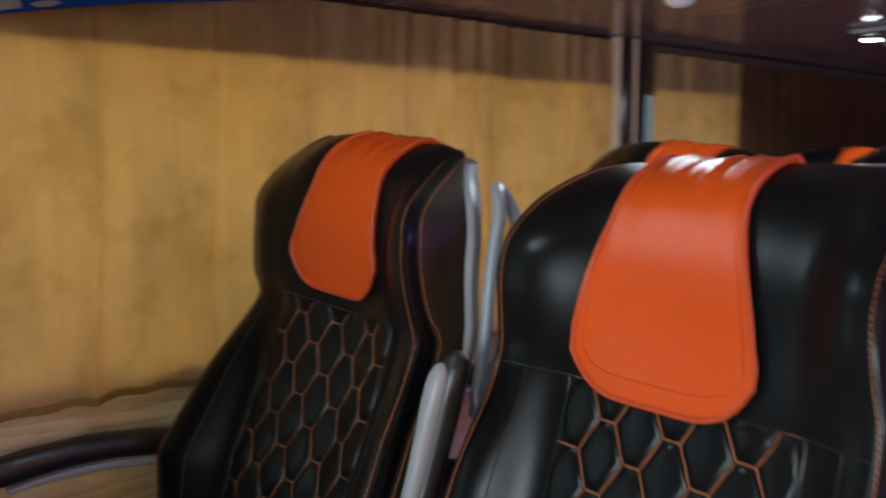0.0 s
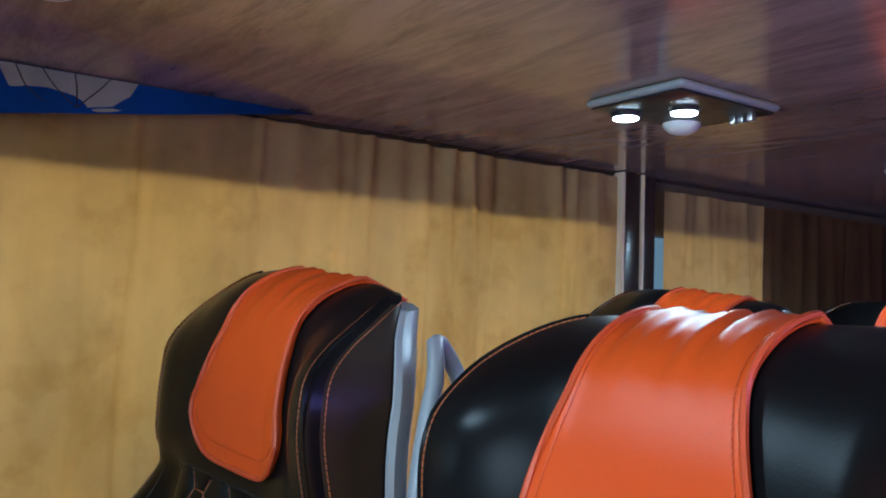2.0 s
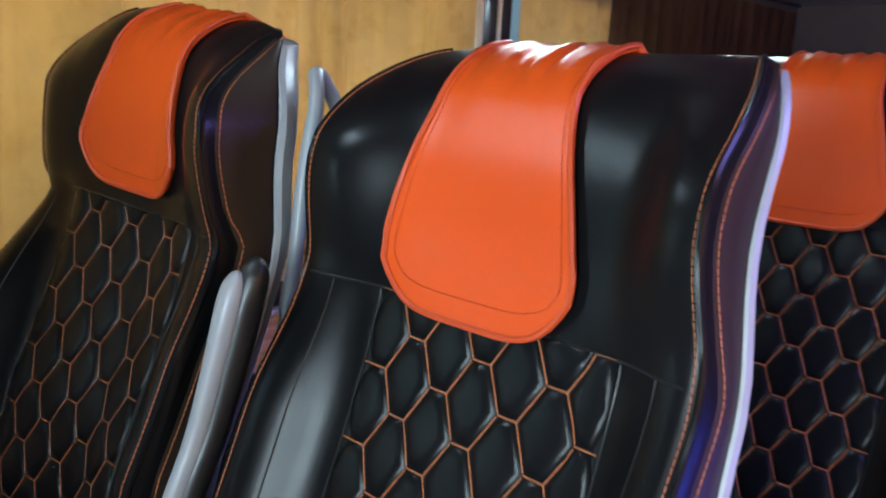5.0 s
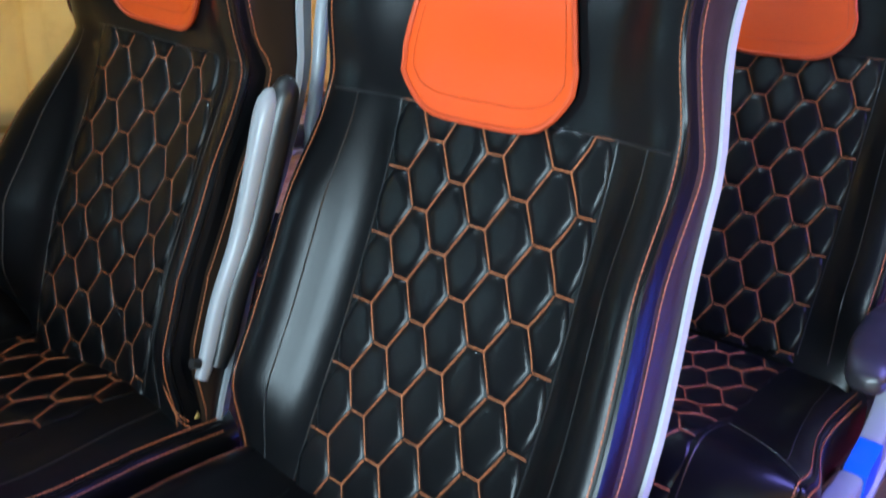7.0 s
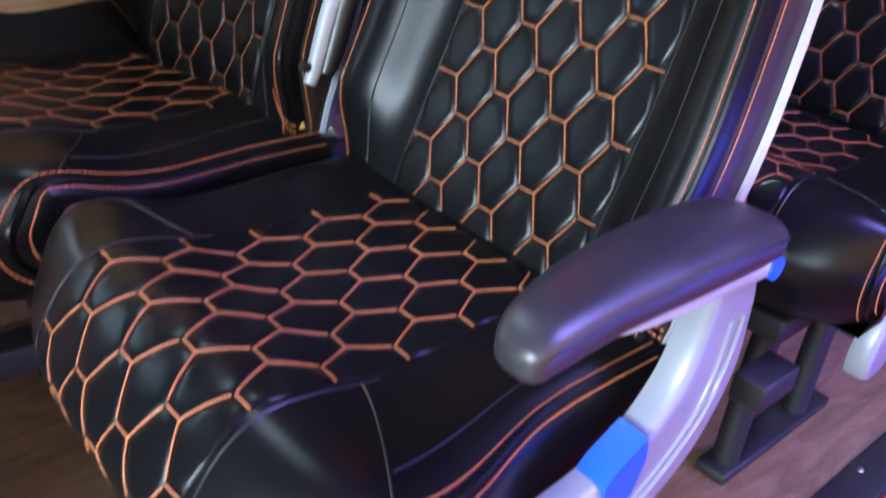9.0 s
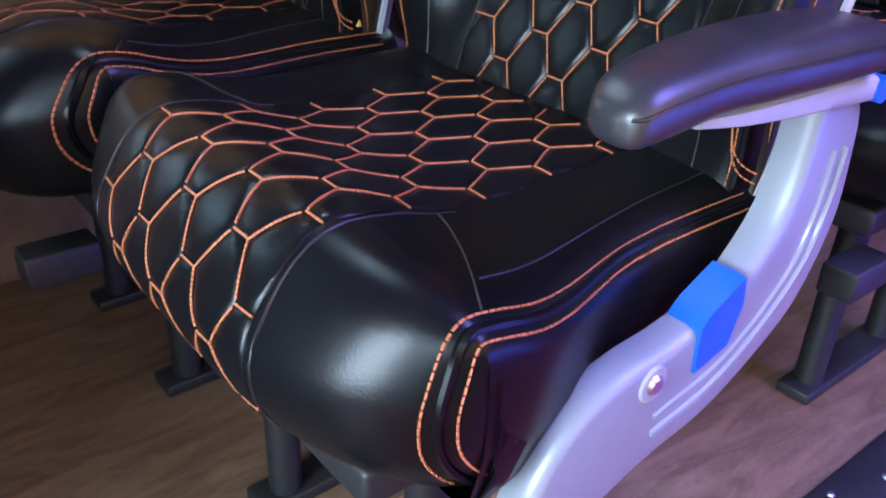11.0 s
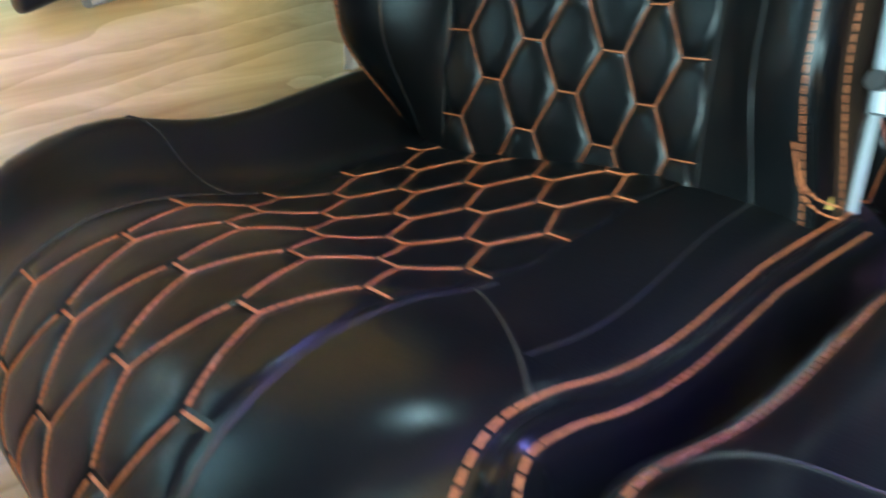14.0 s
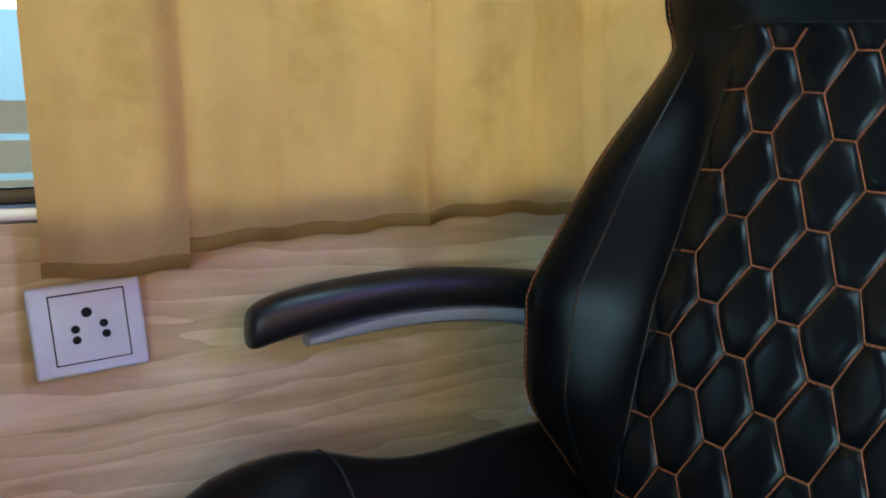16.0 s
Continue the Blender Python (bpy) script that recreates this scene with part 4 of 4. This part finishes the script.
# wall post with two pale trim lines
post = empty("wall_post", "dark brown lacquered wall post with two slim cream trims", "post", "", "structure")
part("post_body", Mesh().box(WALL, WALL + 0.030, 1.602, 1.648, 0.0, ROOF - 0.001, 0.003).box(WALL, WALL + 0.022, 1.657, 1.702, 0.0, ROOF - 0.001, 0.003), M_POST, post)
part("trim_line", Mesh().box(WALL + 0.006, WALL + 0.033, 1.5925, 1.6005, 0.3, ROOF - 0.002, 0.002), M_CHROME, post)
part("trim_line", Mesh().box(WALL + 0.006, WALL + 0.034, 1.6490, 1.6560, 0.3, ROOF - 0.002, 0.002), M_CHROME, post)

# blue printed cloth hanging above the curtain
def drape(y):
    return ROOF - 0.003 - 0.17 * max(0.0, 0.885 - max(y, 0.18)) - 0.003 * math.sin(y * 9)


PRINT_SHIFT = 0.052      # the printed shapes along the cloth


def cloth_point(y, f, lift=0.0):
    top = ROOF - 0.001
    return Vector((CURTAIN + 0.040 + lift + 0.006 * math.sin(y * 17) * f + 0.012 * f, y - PRINT_SHIFT * (lift > 0), top + (drape(y - PRINT_SHIFT * (lift > 0)) - top) * f))


rows = [[cloth_point(-0.15 + 1.045 * k / 80, f / 10) for k in range(81)] for f in range(11)]
back_rows = [[p + Vector((-0.0015, 0, 0)) for p in r] for r in rows]
banner = tagged(part("printed_cloth", Mesh().grid(rows).grid(back_rows, flip=True).grid([rows[-1], back_rows[-1]]), M_BLUE, None, "blue printed cloth with pale shapes hung above the curtain", 80), "", "cloth")


def patch(name, mat, outline, lift=0.0022):
    """A printed shape: outline of (y, f) on the cloth, filled from its middle."""
    c = (sum(p[0] for p in outline) / len(outline), sum(p[1] for p in outline) / len(outline))
    rows = [[cloth_point(c[0] + s * (y - c[0]), c[1] + s * (f - c[1]), lift) for y, f in outline] for s in (0.0, 0.35, 0.7, 1.0)]
    return part(name, Mesh().grid(rows, wrap=True), mat, banner, angle=80)


def strokes(name, lines, r=0.0016):
    m = Mesh()
    for pts in lines:
        m.tube([cloth_point(q.x, q.y, 0.0032) for q in smooth_curve([(a, b, 0) for a, b in pts], 8)], r, 5)
    return part(name, m, M_INK, banner)


patch("parachute_shape", M_PRINT, [(0.535, 0.02), (0.70, 0.02), (0.690, 0.45), (0.668, 0.80), (0.625, 0.86), (0.580, 0.80), (0.548, 0.45)])
strokes("parachute_rigging", [[(0.625, 0.86), (0.60, 0.4), (0.585, 0.03)], [(0.625, 0.86), (0.625, 0.4), (0.622, 0.03)], [(0.625, 0.86), (0.65, 0.4), (0.665, 0.03)], [(0.60, 0.86), (0.57, 0.5), (0.555, 0.03)]], 0.0008)
for _a in (0.588, 0.640, 0.44):
    patch("leaf_shape", M_PRINT, [(_a, 0.90), (_a + 0.012, 0.86), (_a + 0.030, 0.86), (_a + 0.040, 0.91), (_a + 0.026, 0.96), (_a + 0.010, 0.96)])
patch("pale_figure", M_PRINT, [(0.10, 0.03), (0.42, 0.03), (0.43, 0.95), (0.38, 0.97), (0.24, 0.90), (0.12, 0.95)])
strokes("figure_drawing", [[(0.395, 0.03), (0.400, 0.95)], [(0.362, 0.03), (0.368, 0.95)]] + [[(0.365, 0.10 + 0.16 * k), (0.397, 0.10 + 0.16 * k)] for k in range(6)]
        + [[(0.30, 0.05), (0.33, 0.35), (0.35, 0.75)], [(0.17, 0.3), (0.24, 0.22), (0.29, 0.32), (0.27, 0.6), (0.18, 0.7)], [(0.13, 0.80), (0.22, 0.72), (0.33, 0.86)]], 0.0028)

# lamp panels under the berth
LAMPS = ((-0.060, -0.056), (0.012, -0.026))


def lamp_panel(x, y, watts):
    p = empty("reading_lamp_panel", "grey ceiling panel with two lit reading lamps and a speaker dome", "lamp panel", "lamp panels over the seats")
    part("housing", Mesh().box(-0.083, 0.076, -0.110, 0.088, -0.011, -0.0005, 0.006), M_GREY, p)
    part("face", Mesh().box(-0.077, 0.070, -0.104, 0.082, -0.0140, -0.0105, 0.002), M_BLACKPL, p, "dark underside plate")
    for a, b in LAMPS:
        part("lamp_ring", Mesh().disc((a, b, -0.0138), (0, 0, -1), 0.021, 0.006, 24, 0.0185), M_BLACKPL, p)
        part("lamp_disc", Mesh().disc((a, b, -0.0197), (0, 0, -1), 0.0165, 0.0020, 24), M_LED, p, "lit cool white lamp")
    dome = Mesh().grid([[Vector((-0.050 + 0.026 * math.cos(q) * math.cos(e), 0.045 + 0.026 * math.sin(q) * math.cos(e), -0.0138 - 0.016 * math.sin(e))) for q in [2 * math.pi * k / 20 for k in range(20)]] for e in [math.pi / 2 * j / 6 for j in range(7)]], wrap=True)
    part("speaker_dome", dome, M_WHITE, p)
    for a in (0.028, 0.040, 0.054):
        part("switch", Mesh().box(a - 0.004, a + 0.004, 0.050, 0.060, -0.025, -0.0138, 0.001), M_ALU, p)
    p.location = (x, y, ROOF)
    for a, b in LAMPS:
        d = bpy.data.lights.new("lamp_light", "SPOT")
        d.energy, d.spot_size, d.spot_blend, d.shadow_soft_size, d.color = watts, radians(168), 0.6, 0.018, (0.85, 0.95, 1.0)
        ob = new("lamp_light", d)
        ob.location = (x + a, y + b, ROOF - 0.034)
    return p


for _y in (0.43, 1.24, 2.00):
    lamp_panel(-0.805, _y, 2.8 if _y < 1 else 3.6)

# violet strip in the ceiling cove over the aisle
tagged(part("led_strip", Mesh().box(0.74, 0.80, -0.3, 2.7, 1.985, 2.0, 0.003), M_VIOLET, None, "violet glowing strip along the aisle ceiling"), "", "led strip", "", "structure")

# wall socket
sock = empty("wall_socket", "white plastic wall socket with five round holes", "socket")
part("back_box", Mesh().box(0.0, 0.010, -0.041, 0.041, -0.035, 0.035, 0.002), M_GREY, sock)
plate = part("plate", Mesh().box(0.008, 0.018, -0.044, 0.044, -0.0385, 0.0385, 0.004), M_WHITE, sock)
part("insert", Mesh().box(0.0175, 0.0195, -0.027, 0.030, -0.027, 0.030, 0.0008), M_WHITE, sock)
part("insert_gap", Mesh().box(0.0165, 0.0183, -0.0280, 0.0310, -0.0280, 0.0310), M_HOLE, sock)
for a, b, r in ((0.0, 0.014, 0.0042), (-0.010, 0.001, 0.0034), (0.012, 0.003, 0.0034), (-0.010, -0.008, 0.0034), (0.013, -0.006, 0.0034)):
    part("socket_hole", Mesh().disc((0.0193, a, b), (1, 0, 0), r, 0.0006, 14), M_HOLE, sock)
sock.matrix_world = pose(WALL, 0.163, 0.675, 4, 0, 0)
